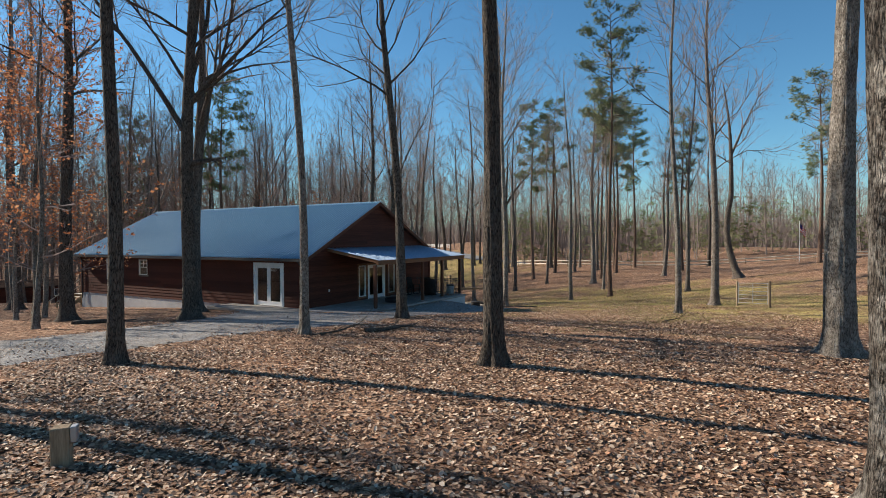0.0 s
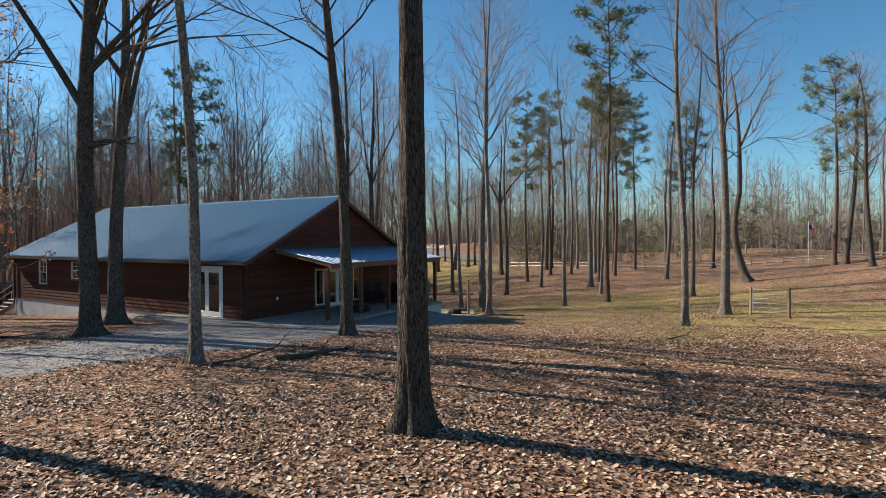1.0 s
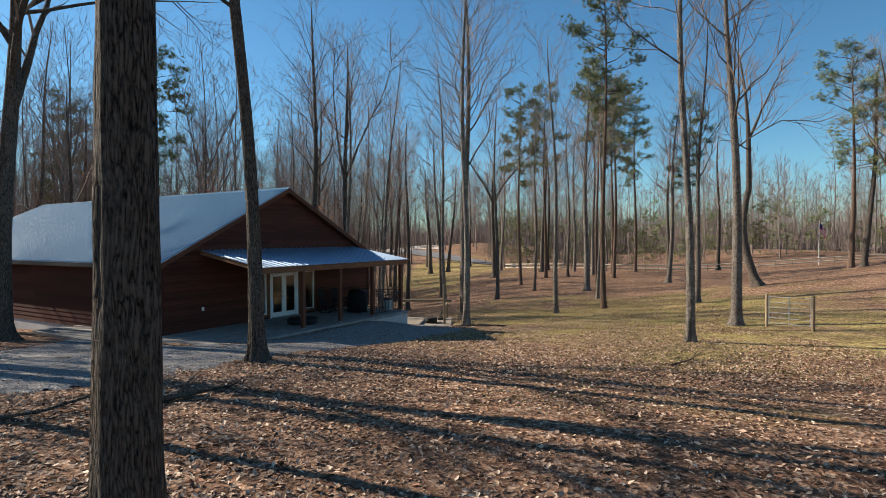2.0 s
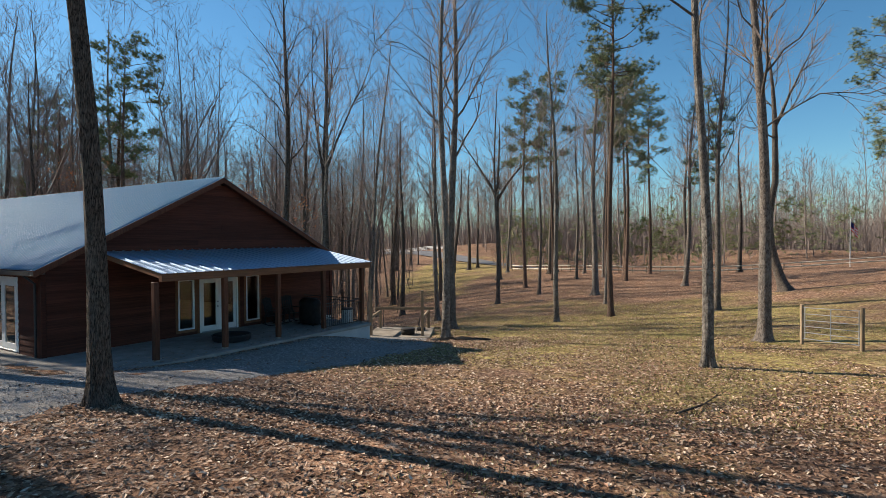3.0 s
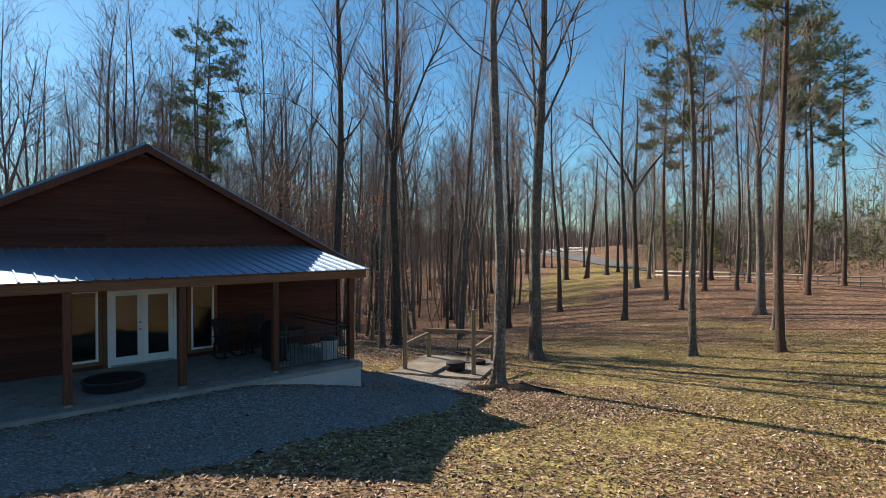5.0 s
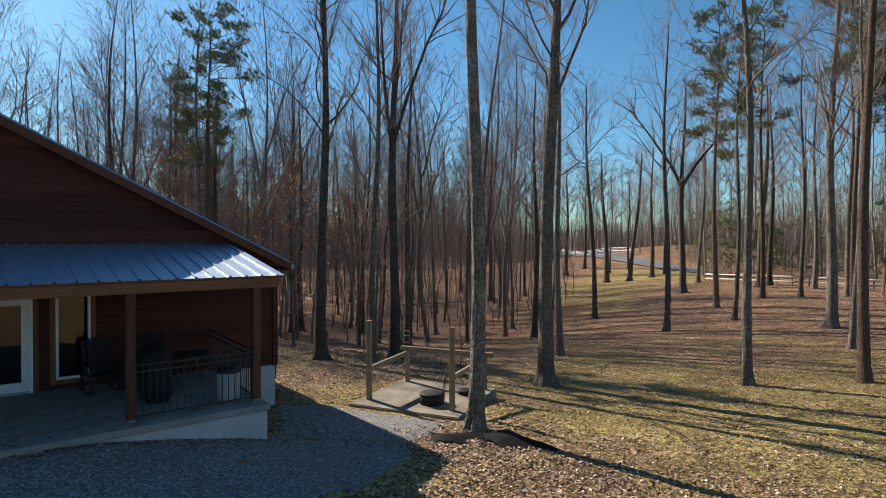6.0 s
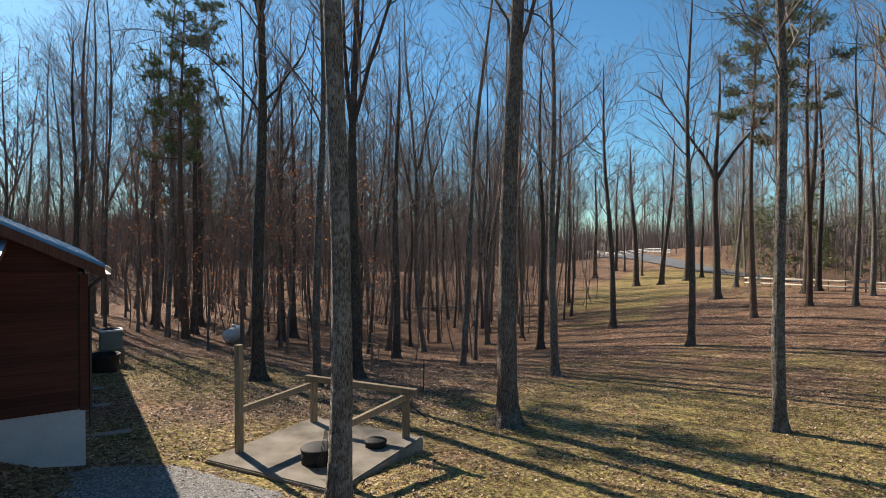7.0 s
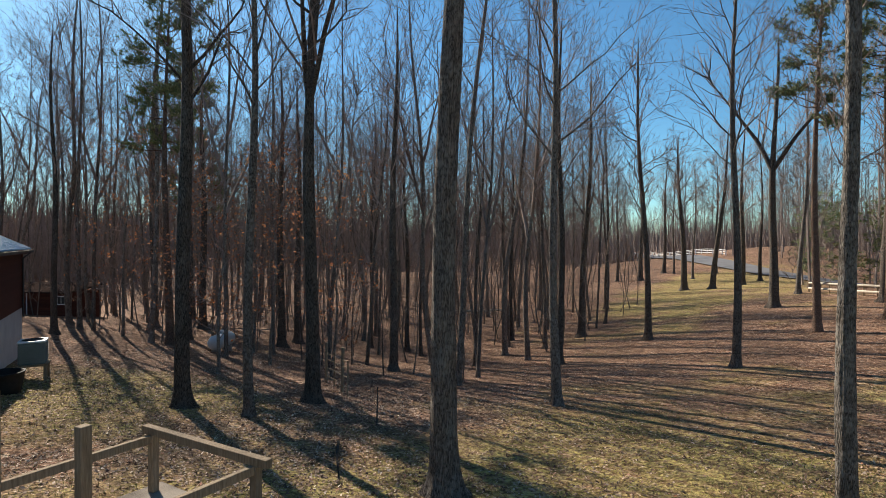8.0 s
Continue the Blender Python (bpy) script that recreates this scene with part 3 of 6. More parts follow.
def pine_shapes(seed, H, r, base=0.5, spread=3.2, detail=1.0, sides=9):
    """Trunk with dead snags, and the boughs and needle tufts of a pine."""
    rng = random.Random(seed)
    wood, tufts = Shape(), Shape()
    arms = wood
    ph = rng.uniform(0, 6)
    zs = [-0.3, 0.0, 0.2, 0.6] + [0.6 + (H - 0.6) * (k + 1) / 14 for k in range(14)]
    pts = [Vector((0.15 * math.sin(z * 0.25 + ph), 0.15 * math.cos(z * 0.21 + ph), z)) for z in zs]
    wood.tube(pts, [r * (1 - 0.9 * max(z, 0) / H) * (1 + 0.5 * math.exp(-max(z, 0) / 0.25)) for z in zs], sides)
    for _ in range(9):
        h = rng.uniform(0.25, base) * H
        a = rng.uniform(0, 6.28)
        q = Vector((0.15 * math.sin(h * 0.25 + ph), 0.15 * math.cos(h * 0.21 + ph), h))
        arms.twig(q, Vector((math.cos(a), math.sin(a), rng.uniform(-0.2, 0.3))) * rng.uniform(0.6, 1.8), 0.02)
    n = int(38 * detail + 6)
    for i in range(n):
        t = base + (1 - base) * (i + rng.random()) / n
        h = t * H
        q = Vector((0.15 * math.sin(h * 0.25 + ph), 0.15 * math.cos(h * 0.21 + ph), h))
        a = rng.uniform(0, 6.28)
        u = (t - base) / (1 - base)
        length = spread * (0.35 + 0.9 * math.sin(math.pi * (0.22 + 0.66 * u))) * rng.uniform(0.35, 1.0) * 0.8
        d = Vector((math.cos(a), math.sin(a), rng.uniform(-0.15, 0.3) + 0.5 * u)).normalized()
        limb = grow(rng, q, d, length, 4, 0.06, 0.2)
        arms.tube(limb, [0.045, 0.036, 0.026, 0.016, 0], 4)
        for _ in range(int(detail * (4 + 4.0 * length))):
            p, dd = along(limb, rng.uniform(0.35, 1.0) ** 0.6)
            e = rand_dir(rng, dd, rng.uniform(0.3, 1.0))
            e.z = e.z * 0.7 + 0.18
            side = p + e * rng.uniform(0.35, 0.95)
            arms.twig(p, side - p, 0.010)
            for _ in range(3):
                c = p.lerp(side, rng.uniform(0.45, 1.05)) + Vector((rng.gauss(0, 0.24), rng.gauss(0, 0.24), rng.gauss(0.03, 0.13)))
                for _ in range(17):
                    f = Vector((rng.gauss(0, 1), rng.gauss(0, 1), rng.gauss(0.35, 0.7))).normalized()
                    k = rng.uniform(0.16, 0.38)
                    o = f.orthogonal().normalized() * 0.024
                    b = len(tufts.v)
                    tufts.v += [tuple(c + o), tuple(c - o), tuple(c + f * k)]
                    tufts.f.append((b, b + 1, b + 2))
    return wood, tufts


def leaf_cloud(spots, rng, size, keep):
    s = Shape()
    for p in spots:
        if rng.random() > keep:
            continue
        a = Vector((rng.gauss(0, 1), rng.gauss(0, 1), rng.gauss(0, 0.6))).normalized()
        b = rand_dir(rng, a, 1.57)
        k = size * rng.uniform(0.6, 1.3)
        n = len(s.v)
        s.v += [tuple(p), tuple(p + a * k * 0.5 + b * k * 0.32), tuple(p + a * k), tuple(p + a * k * 0.5 - b * k * 0.32)]
        s.f += [(n, n + 1, n + 2), (n, n + 2, n + 3)]
    return s


def plant(name, x, y, wood, crown, bark, twig, label, group, crown_name="crown", rz=0.0, scale=1.0):
    ob = thing(name, Matrix.Translation((x, y, gz(x, y))) @ pose(0, 0, 0, 0, 0, rz) @ Matrix.Scale(scale, 4), label, "tree", group)
    link_mesh("trunk", wood.v, wood.f, bark, ob, smooth=True)
    if crown.arms is not None:
        link_mesh("branchwork", crown.arms.v, crown.arms.f, bark, ob, smooth=True)
    link_mesh(crown_name, crown.v, crown.f, twig, ob)
    return ob


BARE = "tall bare broadleaf tree with grey-brown furrowed bark standing in leaf litter"
PALE = "slender bare tree with pale mottled grey bark standing in leaf litter"
PINE = "tall pine with reddish bark and a high green needle crown"

# x, y, trunk radius, height, lean x, lean y, bark, kind of tree
NEAR_TREES = [
    (-7.79, 13.28, 0.18, 22, 0.3, 0.0, BARK), (-17.43, 26.05, 0.30, 24, 0.2, 0, BARK), (-29.3, 38.5, 0.34, 24, 0, 0, BARK),
    (-1.76, 24.0, 0.2, 21, -1.0, 0, BARK), (-4.5, 18.2, 0.14, 20, -0.6, 0, BARK_PALE),
    (1.15, 12.7, 0.22, 24, -0.7, 0.3, BARK), (10.88, 15.37, 0.37, 24, 0.0, 0.2, BARK_PALE), (4.52, 5.55, 0.22, 22, -0.3, 0.2, BARK_PATCHED),
    (13.1, 31.3, 0.165, 21, -0.4, 0, BARK_PALE), (22.0, 50.6, 0.19, 21, 0.5, 0, BARK_WOODS), (18.2, 37.6, 0.26, 22, -0.6, 0, BARK_WOODS),
    (41.7, 60.6, 0.27, 20, 1.5, 0, BARK), (39.8, 54.6, 0.23, 18, -1.4, 0, BARK), (27.3, 69.4, 0.24, 20, 1.0, 0, BARK_WOODS),
    (38.0, 96.5, 0.3, 21, 0, 0, BARK), (42.9, 90.8, 0.28, 20, 0, 0, BARK), (17.3, 60.6, 0.15, 20, 0.4, 0, BARK_PALE),
    (18.1, 67.7, 0.31, 23, 0, 0, BARK_WOODS), (11.7, 51.4, 0.17, 21, -0.5, 0, BARK_PALE), (13.4, 72.6, 0.17, 20, 0.2, 0, BARK_WOODS),
    (17.5, 91.5, 0.31, 21, 0.6, 0, BARK), (4.5, 40.8, 0.185, 22, 0.0, 0.0, BARK_PALE), (4.65, 48.8, 0.28, 25, 0.3, 0, BARK_WOODS),
    (8.9, 69.5, 0.2, 22, -0.2, 0, BARK_WOODS), (2.8, 80.4, 0.24, 22, -1.0, 0, BARK), (0.45, 116.5, 0.4, 20, -1, 0, BARK),
    (3.8, 115.5, 0.34, 20, 1.8, 0, BARK), (6.7, 122.7, 0.35, 21, 0, 0, BARK), (-14.5, 105.0, 0.35, 22, -0.5, 0, BARK),
    (-6.5, 50.5, 0.26, 24, 0.2, 0, BARK), (-4.1, 51.2, 0.165, 21, 0.3, 0, BARK_PALE),
    (-6.6, 72.0, 0.15, 18, 0.6, 0, BARK), (-10.3, 86.4, 0.2, 20, 0, 0, BARK), (3.3, 59.7, 0.19, 23, -0.5, 0, BARK_WOODS),
    (-3.6, 85.8, 0.3, 23, 0.8, 0, BARK), (-5.9, 102.6, 0.22, 20, 0, 0, BARK), (-28.8, 56.9, 0.2, 20, 0, 0, BARK),
    (-33.5, 66.5, 0.29, 22, 0, 0, BARK), (-22.9, 70.4, 0.31, 23, 0, 0, BARK), (-20.1, 78.0, 0.2, 19, 0.5, 0, BARK),
    (-16.3, 78.2, 0.2, 20, -0.4, 0, BARK), (-13.8, 76.5, 0.14, 17, 0, 0, BARK), (-32.8, 70.6, 0.35, 23, 0, 0, BARK),
    (-27.0, 65.0, 0.29, 22, 0.5, 0, BARK), (-24.5, 73.8, 0.34, 23, 0, 0, BARK), (-1.0, 72.4, 0.24, 22, 0, 0, BARK),
    (-9.7, 67.0, 0.27, 23, 0.2, 0, BARK), (-9.0, 137.0, 0.38, 21, 0, 0, BARK), (-11.6, 10.4, 0.22, 22, 0, 0, BARK),
    (-26.0, 17.0, 0.28, 23, 0, 0, BARK), (19.4, 83.0, 0.18, 21, 0, 0, BARK), (18.6, 93.0, 0.25, 21, 0, 0, BARK),
    (-12.8, 136.8, 0.25, 20, 0, 0, BARK), (-6.8, 146.0, 0.32, 21, 0.4, 0, BARK), (-4.9, 144.5, 0.18, 19, 0, 0, BARK_WOODS), (-0.9, 136.5, 0.2, 19, 0.3, 0, BARK_WOODS),
    (2.0, 142.3, 0.22, 20, 0, 0, BARK), (8.6, 130.6, 0.25, 20, 0, 0, BARK), (12.3, 100.1, 0.21, 20, 0.8, 0, BARK_PALE), (-21.8, 112.9, 0.22, 20, 0, 0, BARK),
    (-5.0, 80.8, 0.16, 19, -0.3, 0, BARK_WOODS), (-10.1, 107.5, 0.22, 20, 0, 0, BARK), (21.7, 89.2, 0.2, 21, 0, 0, BARK_PALE), (22.9, 83.5, 0.23, 21, 0, 0, BARK_WOODS),
]
for k, (x, y, r, H, lx, ly, bark) in enumerate(NEAR_TREES):
    close = (x, y) in ((-1.76, 24.0), (-4.5, 18.2), (1.15, 12.7), (10.88, 15.37), (4.52, 5.55), (13.1, 31.3), (4.5, 40.8), (4.65, 48.8), (11.7, 51.4))
    far_off = math.hypot(x - 8, y - 22) > 48
    wood, crown = tree_shapes(100 + k, H, r, (lx, ly), 0.46 if bark is BARK_PALE else 0.40, 0.72, 44 if close else 11, 22, ridges=close, fine=not far_off, thick=1.1 if far_off else 0.75, steep=0.2)
    plant("tree", x, y, wood, crown, bark, TWIG, PALE if bark is BARK_PALE else BARE, "trees of the clearing")

# the great forked oak before the long wall, and other trees of marked shape
for x, y, seed, H, r, lean, forks, first, bend in (
    (-10.94, 24.33, 7, 21, 0.33, (0.3, 0), ((8.2, 178, 62, 12, 0.15), (8.8, 60, 80, 11, 0.17), (9.0, -20, 76, 11, 0.15)), ((8.8, -4, 44, 8.0, 0.13), (9.6, -15, 34, 7.0, 0.09), (11.6, 15, 44, 6, 0.08), (6.4, -6, 3, 2.2, 0.16)), 0),
    (-13.03, 29.46, 17, 22, 0.33, (0.3, 1.0), ((8.8, 80, 66, 10, 0.18), (9.4, -40, 60, 9.5, 0.16), (11.0, 190, 60, 8, 0.13)), ((12.0, 20, 40, 6, 0.09), (12.8, 72, 14, 10.5, 0.09)), 0),
    (-4.63, 54.66, 18, 23, 0.28, (0, 0), ((11.0, 165, 70, 11, 0.13), (11.2, -15, 66, 11, 0.12), (12.5, 70, 74, 9, 0.11)), (), 0),
    (10.4, 90.9, 8, 22, 0.34, (0, 0), ((11.0, 160, 62, 11, 0.22), (11.2, -20, 58, 11, 0.2)), (), 0),
    (29.8, 56.7, 9, 20, 0.34, (-1.6, 0), ((12, 30, 55, 8, 0.14),), (), 0.7),
):
    wood, crown = tree_shapes(seed, H, r, lean, 0.55, 0.95, 20, 8, forks, bend, first, thick=0.8)
    plant("tree", x, y, wood, crown, BARK, TWIG, "broad bare tree with a forked trunk and dark bark", "trees of the clearing")

for k, (x, y, r, H, base, spread) in enumerate((
    (15.7, 52.7, 0.21, 27, 0.55, 3.6), (12.6, 79.3, 0.24, 24, 0.5, 3.2), (24.2, 78.4, 0.24, 24, 0.55, 3.2), (41.0, 61.2, 0.25, 19.5, 0.45, 4.0),
    (29.9, 88.0, 0.24, 24, 0.5, 3.0), (-24.0, 61.5, 0.27, 24.5, 0.5, 3.6), (-42.0, 76.0, 0.27, 25, 0.42, 3.8), (20.5, 72.5, 0.2, 24, 0.6, 3.0),
    (16.5, 83.5, 0.22, 25, 0.55, 3.2), (25.5, 84.0, 0.22, 25, 0.6, 2.8), (34.0, 80.0, 0.22, 22, 0.5, 3.0),
)):
    wood, tufts = pine_shapes(300 + k, H, r, base, spread, 1.0)
    ob = plant("pine_tree", x, y, wood, tufts, BARK_PINE, NEEDLE, PINE, "pines")


for k, (x, y, H, r) in enumerate(((-12.6, 56.6, 10, 0.09), (-17.2, 57.6, 9, 0.08), (-16.2, 22.3, 14, 0.11), (-19.3, 26.6, 15, 0.13), (-20.6, 29.0, 14, 0.12), (-24.0, 33.0, 14, 0.12), (-21.0, 27.6, 12, 0.1), (-15.0, 62.0, 12, 0.09), (-20.5, 65.5, 13, 0.11), (-9.0, 60.6, 10, 0.08), (-27.5, 60.5, 13, 0.11))):
    spots = []
    wood, crown = tree_shapes(400 + k, H, r, (0.4, 0.2), 0.14, 0.8, 8, 17, spots=spots, fine=False, steep=-0.25)
    ob = plant("beech_tree", x, y, wood, crown, BARK_PALE, TWIG, "small understory tree with clinging rust-coloured dead leaves", "understory trees")
    cloud = leaf_cloud(spots, random.Random(k), 0.15, 0.9 if y < 35 else 0.4)
    link_mesh("leaves", cloud.v, cloud.f, DRY_LEAF, ob, "rust-coloured dead leaves")


# ---- woods round the clearing ----
def in_clearing(x, y):
    u, w = (x - HX) * HC + (y - HY) * HS, -(x - HX) * HS + (y - HY) * HC
    if -4 < u < 18 and -8 < w < 27:
        return True
    if -50 < x < 3 and 40 < y < min(63, 63 + 0.45 * (x + 16)):
        return True
    if y < 60:
        return -16 - 0.12 * y < x < 48 + 0.1 * y
    if y < 104:
        return (-1 - (y - 60) * 0.03) < x < 75
    if y < 150:
        return -9 - (y - 104) * 0.3 < x < 12
    return abs(x + 8 + (y - 172) * 0.38) < 7


ROAD_LINE = [(-32, 233), (-8, 172), (5, 148), (15, 136), (27, 129), (50, 124), (90, 122), (160, 124)]


def on_road(x, y):
    for (x0, y0), (x1, y1) in zip(ROAD_LINE, ROAD_LINE[1:]):
        L = (x1 - x0) ** 2 + (y1 - y0) ** 2
        t = max(0, min(1, ((x - x0) * (x1 - x0) + (y - y0) * (y1 - y0)) / L))
        if (x - x0 - t * (x1 - x0)) ** 2 + (y - y0 - t * (y1 - y0)) ** 2 < 25:
            return True
    return False


def scatter(rng, n, x0, x1, y0, y1, gap, taken):
    got, tries = [], 0
    cells = {}
    for p in taken:
        cells.setdefault((int(p[0] // gap), int(p[1] // gap)), []).append(p)
    while len(got) < n and tries < n * 20:
        tries += 1
        x, y = rng.uniform(x0, x1), rng.uniform(y0, y1)
        if in_clearing(x, y) or on_road(x, y):
            continue
        c = (int(x // gap), int(y // gap))
        if any((x - a) ** 2 + (y - b) ** 2 < gap * gap for i in (-1, 0, 1) for j in (-1, 0, 1) for a, b in cells.get((c[0] + i, c[1] + j), ())):
            continue
        cells.setdefault(c, []).append((x, y))
        got.append((x, y))
    return got


FORKS = ((), ((9.0, 40, 66, 9, 0.1), (10.5, 215, 62, 9, 0.1)), (), ((7.5, 120, 68, 10, 0.11), (8.5, 300, 70, 10, 0.1), (11, 20, 60, 7, 0.08)))
rng = random.Random(11)
kinds = []
for k in range(10):
    kinds.append(tree_shapes(500 + k, 22, 0.075 + 0.012 * k, (rng.uniform(-1.6, 1.6), rng.uniform(-1.6, 1.6)), 0.3 + 0.05 * (k % 4), 0.6, 6, 18, FORKS[k % 4], bend=0.25 * (k % 3), fine=False, thick=0.85, steep=0.28))
slim = []
for k in range(4):
    slim.append(tree_shapes(540 + k, 13, 0.05, (rng.uniform(-2, 2), rng.uniform(-2, 2)), 0.08, 0.5, 5, 13, bend=0.35, fine=False, thick=0.9, steep=0.3))
taken = [(t[0], t[1]) for t in NEAR_TREES]
woods = scatter(rng, 88, -66, 2, 60, 92, 3.2, taken) + scatter(rng, 62, -66, 0, 92, 124, 3.5, taken) + scatter(rng, 46, -74, -26, 34, 60, 3.4, taken) + scatter(rng, 5, -60, -30, 14, 32, 5.0, taken) + scatter(rng, 28, 48, 80, 40, 104, 4.0, taken)
first_of = {}
for x, y in woods:
    k = rng.randrange(len(kinds))
    s = rng.uniform(0.9, 1.3)
    m = Matrix.Translation((x, y, gz(x, y) - 0.03)) @ pose(0, 0, 0, 0, 0, rng.uniform(0, 360)) @ Matrix.Scale(s, 4)
    if k not in first_of:
        first_of[k] = plant("woodland_tree", x, y, *kinds[k], BARK_WOODS, TWIG, "bare grey-brown woodland tree among leaf litter", "woodland trees")
    else:
        copy_thing(first_of[k], m)
saplings = scatter(rng, 200, -48, 2, 60, 112, 2.0, taken)
first_of = {}
for x, y in saplings:
    k = rng.randrange(4)
    m = Matrix.Translation((x, y, gz(x, y) - 0.03)) @ pose(0, 0, 0, 0, 0, rng.uniform(0, 360)) @ Matrix.Scale(rng.uniform(0.6, 1.15), 4)
    if k not in first_of:
        first_of[k] = plant("sapling", x, y, *slim[k], BARK_WOODS, TWIG, "thin bare sapling in the woods", "saplings")
    else:
        copy_thing(first_of[k], m)


def far_woods(name, places, shapes, rng, bark, label, lo=0.75, hi=1.15):
    """Many far trees joined into one object."""
    tri = []
    for s in shapes:
        v = np.array(s.v, np.float32)
        f = []
        for q in s.f:
            f.append(q[:3])
            if len(q) == 4:
                f.append((q[0], q[2], q[3]))
        tri.append((v, np.array(f, np.int32)))
    V, F, n = [], [], 0
    for x, y in places:
        v, f = tri[rng.randrange(len(tri))]
        a, s = rng.uniform(0, 6.28), rng.uniform(lo, hi)
        R = np.array([[math.cos(a), -math.sin(a), 0], [math.sin(a), math.cos(a), 0], [0, 0, 1]], np.float32) * s
        V.append(v @ R.T + np.array([x, y, gz(x, y) - 0.05], np.float32))
        F.append(f + n)
        n += len(v)
    return tagged(big_mesh(name, np.concatenate(V), np.concatenate(F), bark), label, "woods", kind="stuff")


far_kinds = []
for k in range(6):
    w, c = tree_shapes(700 + k, 21, 0.14, (rng.uniform(-1, 1), rng.uniform(-1, 1)), 0.22, 0.42, 4, 15, fine=False, thick=2.6, steep=0.3)
    b = len(w.v)
    w.v += c.v
    w.f += [tuple(i + b for i in q) for q in c.f]
    far_kinds.append(w)
brush = []
for k in range(5):
    w, c = tree_shapes(760 + k, 6.5, 0.05, (rng.uniform(-1, 1), rng.uniform(-1, 1)), 0.03, 0.5, 3, 14, fine=False, thick=2.4, steep=0.2)
    brush.append(c)
far_places = scatter(rng, 230, -150, 20, 122, 230, 4.5, ()) + scatter(rng, 300, 10, 190, 106, 215, 4.0, ()) + scatter(rng, 120, -150, -62, 5, 125, 5.5, ()) + scatter(rng, 80, 80, 190, 10, 104, 6, ()) + scatter(rng, 90, -150, 200, 215, 330, 6, ())
far_woods("far_woods", far_places, far_kinds, rng, BRUSH, "dense bare winter woods closing the view")
tall_places = scatter(rng, 150, -140, -18, 120, 175, 3.6, ()) + scatter(rng, 60, -115, -74, 25, 120, 4.0, ())
far_woods("tall_brush", tall_places, brush, rng, BRUSH, "grey-brown tangle of tall bare undergrowth between far trunks", 1.1, 2.3)
brush_places = scatter(rng, 330, -120, 20, 128, 235, 3.0, ()) + scatter(rng, 300, 12, 170, 105, 150, 3.0, ()) + scatter(rng, 60, -110, -60, 20, 120, 4, ())
far_woods("brush", brush_places, brush, rng, BRUSH, "grey-brown twiggy undergrowth at the foot of the far woods", 0.6, 1.3)
# the last woods against the sky
clumps = []
for k in range(4):
    c = Shape(False)
    for _ in range(70):
        p = Vector((rng.gauss(0, 3.0), rng.gauss(0, 3.0), -0.5))
        c.blade(p, Vector((rng.gauss(0, 1.4), rng.gauss(0, 1.4), rng.uniform(3.5, 15.0))), rng.uniform(0.05, 0.13))
    clumps.append(c)
edge_places = scatter(rng, 380, -260, 40, 185, 380, 5.0, ()) + scatter(rng, 340, -230, -84, 20, 190, 4.5, ()) + scatter(rng, 420, 20, 330, 150, 330, 5.0, ())
far_woods("woods_edge", edge_places, clumps, rng, BRUSH, "grey-brown line of the last winter woods", 0.8, 1.3)
# woods behind the way in
back_places = [(rng.uniform(-60, 60), rng.uniform(-60, -14)) for _ in range(26)]
far_woods("woods_behind", back_places, far_kinds, rng, BRUSH, "bare woods behind the way in")
evergreens = []
for k in range(3):
    w, t = pine_shapes(800 + k, 6.5, 0.08, 0.08, 2.0, 0.32, 5)
    evergreens.append(t)
green_places = scatter(rng, 70, 14, 120, 106, 124, 3.0, ()) + scatter(rng, 16, 70, 95, 60, 104, 4, ())
far_woods("evergreen_thicket", green_places, evergreens, rng, NEEDLE, "young green pines along the edge of the clearing", 0.6, 1.6)


# ---- house ----
RIDGE_Z, EAVE_Z, EAVE_OUT, RAKE_OUT = 5.92, 2.64, 0.32, 0.32
SLOPE = (RIDGE_Z - EAVE_Z) / (HW / 2 + EAVE_OUT)


def under_roof(x):
    """Height of the roof's top side above the floor."""
    return RIDGE_Z - abs(x - HW / 2) * SLOPE


house = thing("house", HOUSE, "single-storey brown cedar-sided house with a grey metal gable roof", "house")


def frame_box(name, wall, a0, a1, z0, z1, d0, d1, material, parent, bevel=0.0, label=""):
    """A box on a wall: a along it, d outward. wall: 'gable', 'side', 'right' or 'back'."""
    if wall == "gable":
        c = (a0, a1, -d1, -d0)
    elif wall == "back":
        c = (a0, a1, HL + d0, HL + d1)
    elif wall == "side":
        c = (-d1, -d0, a0, a1)
    else:
        c = (HW + d0, HW + d1, a0, a1)
    return part(name, boxed(*c, z0, z1, bevel=bevel), material, parent, label)


OPEN = {"gable": [(4.33, 4.98, 0.20, 2.06), (5.19, 6.90, 0.0, 2.07), (7.30, 7.95, 0.20, 2.06)],
        "side": [(1.72, 3.89, 0.0, 2.28), (14.1, 15.05, 1.36, 2.37), (17.9, 18.9, 0.95, 2.38)], "right": [(15.2, 16.1, 0.9, 2.2)], "back": []}
SIZE = {"gable": HW, "back": HW, "side": HL, "right": HL}

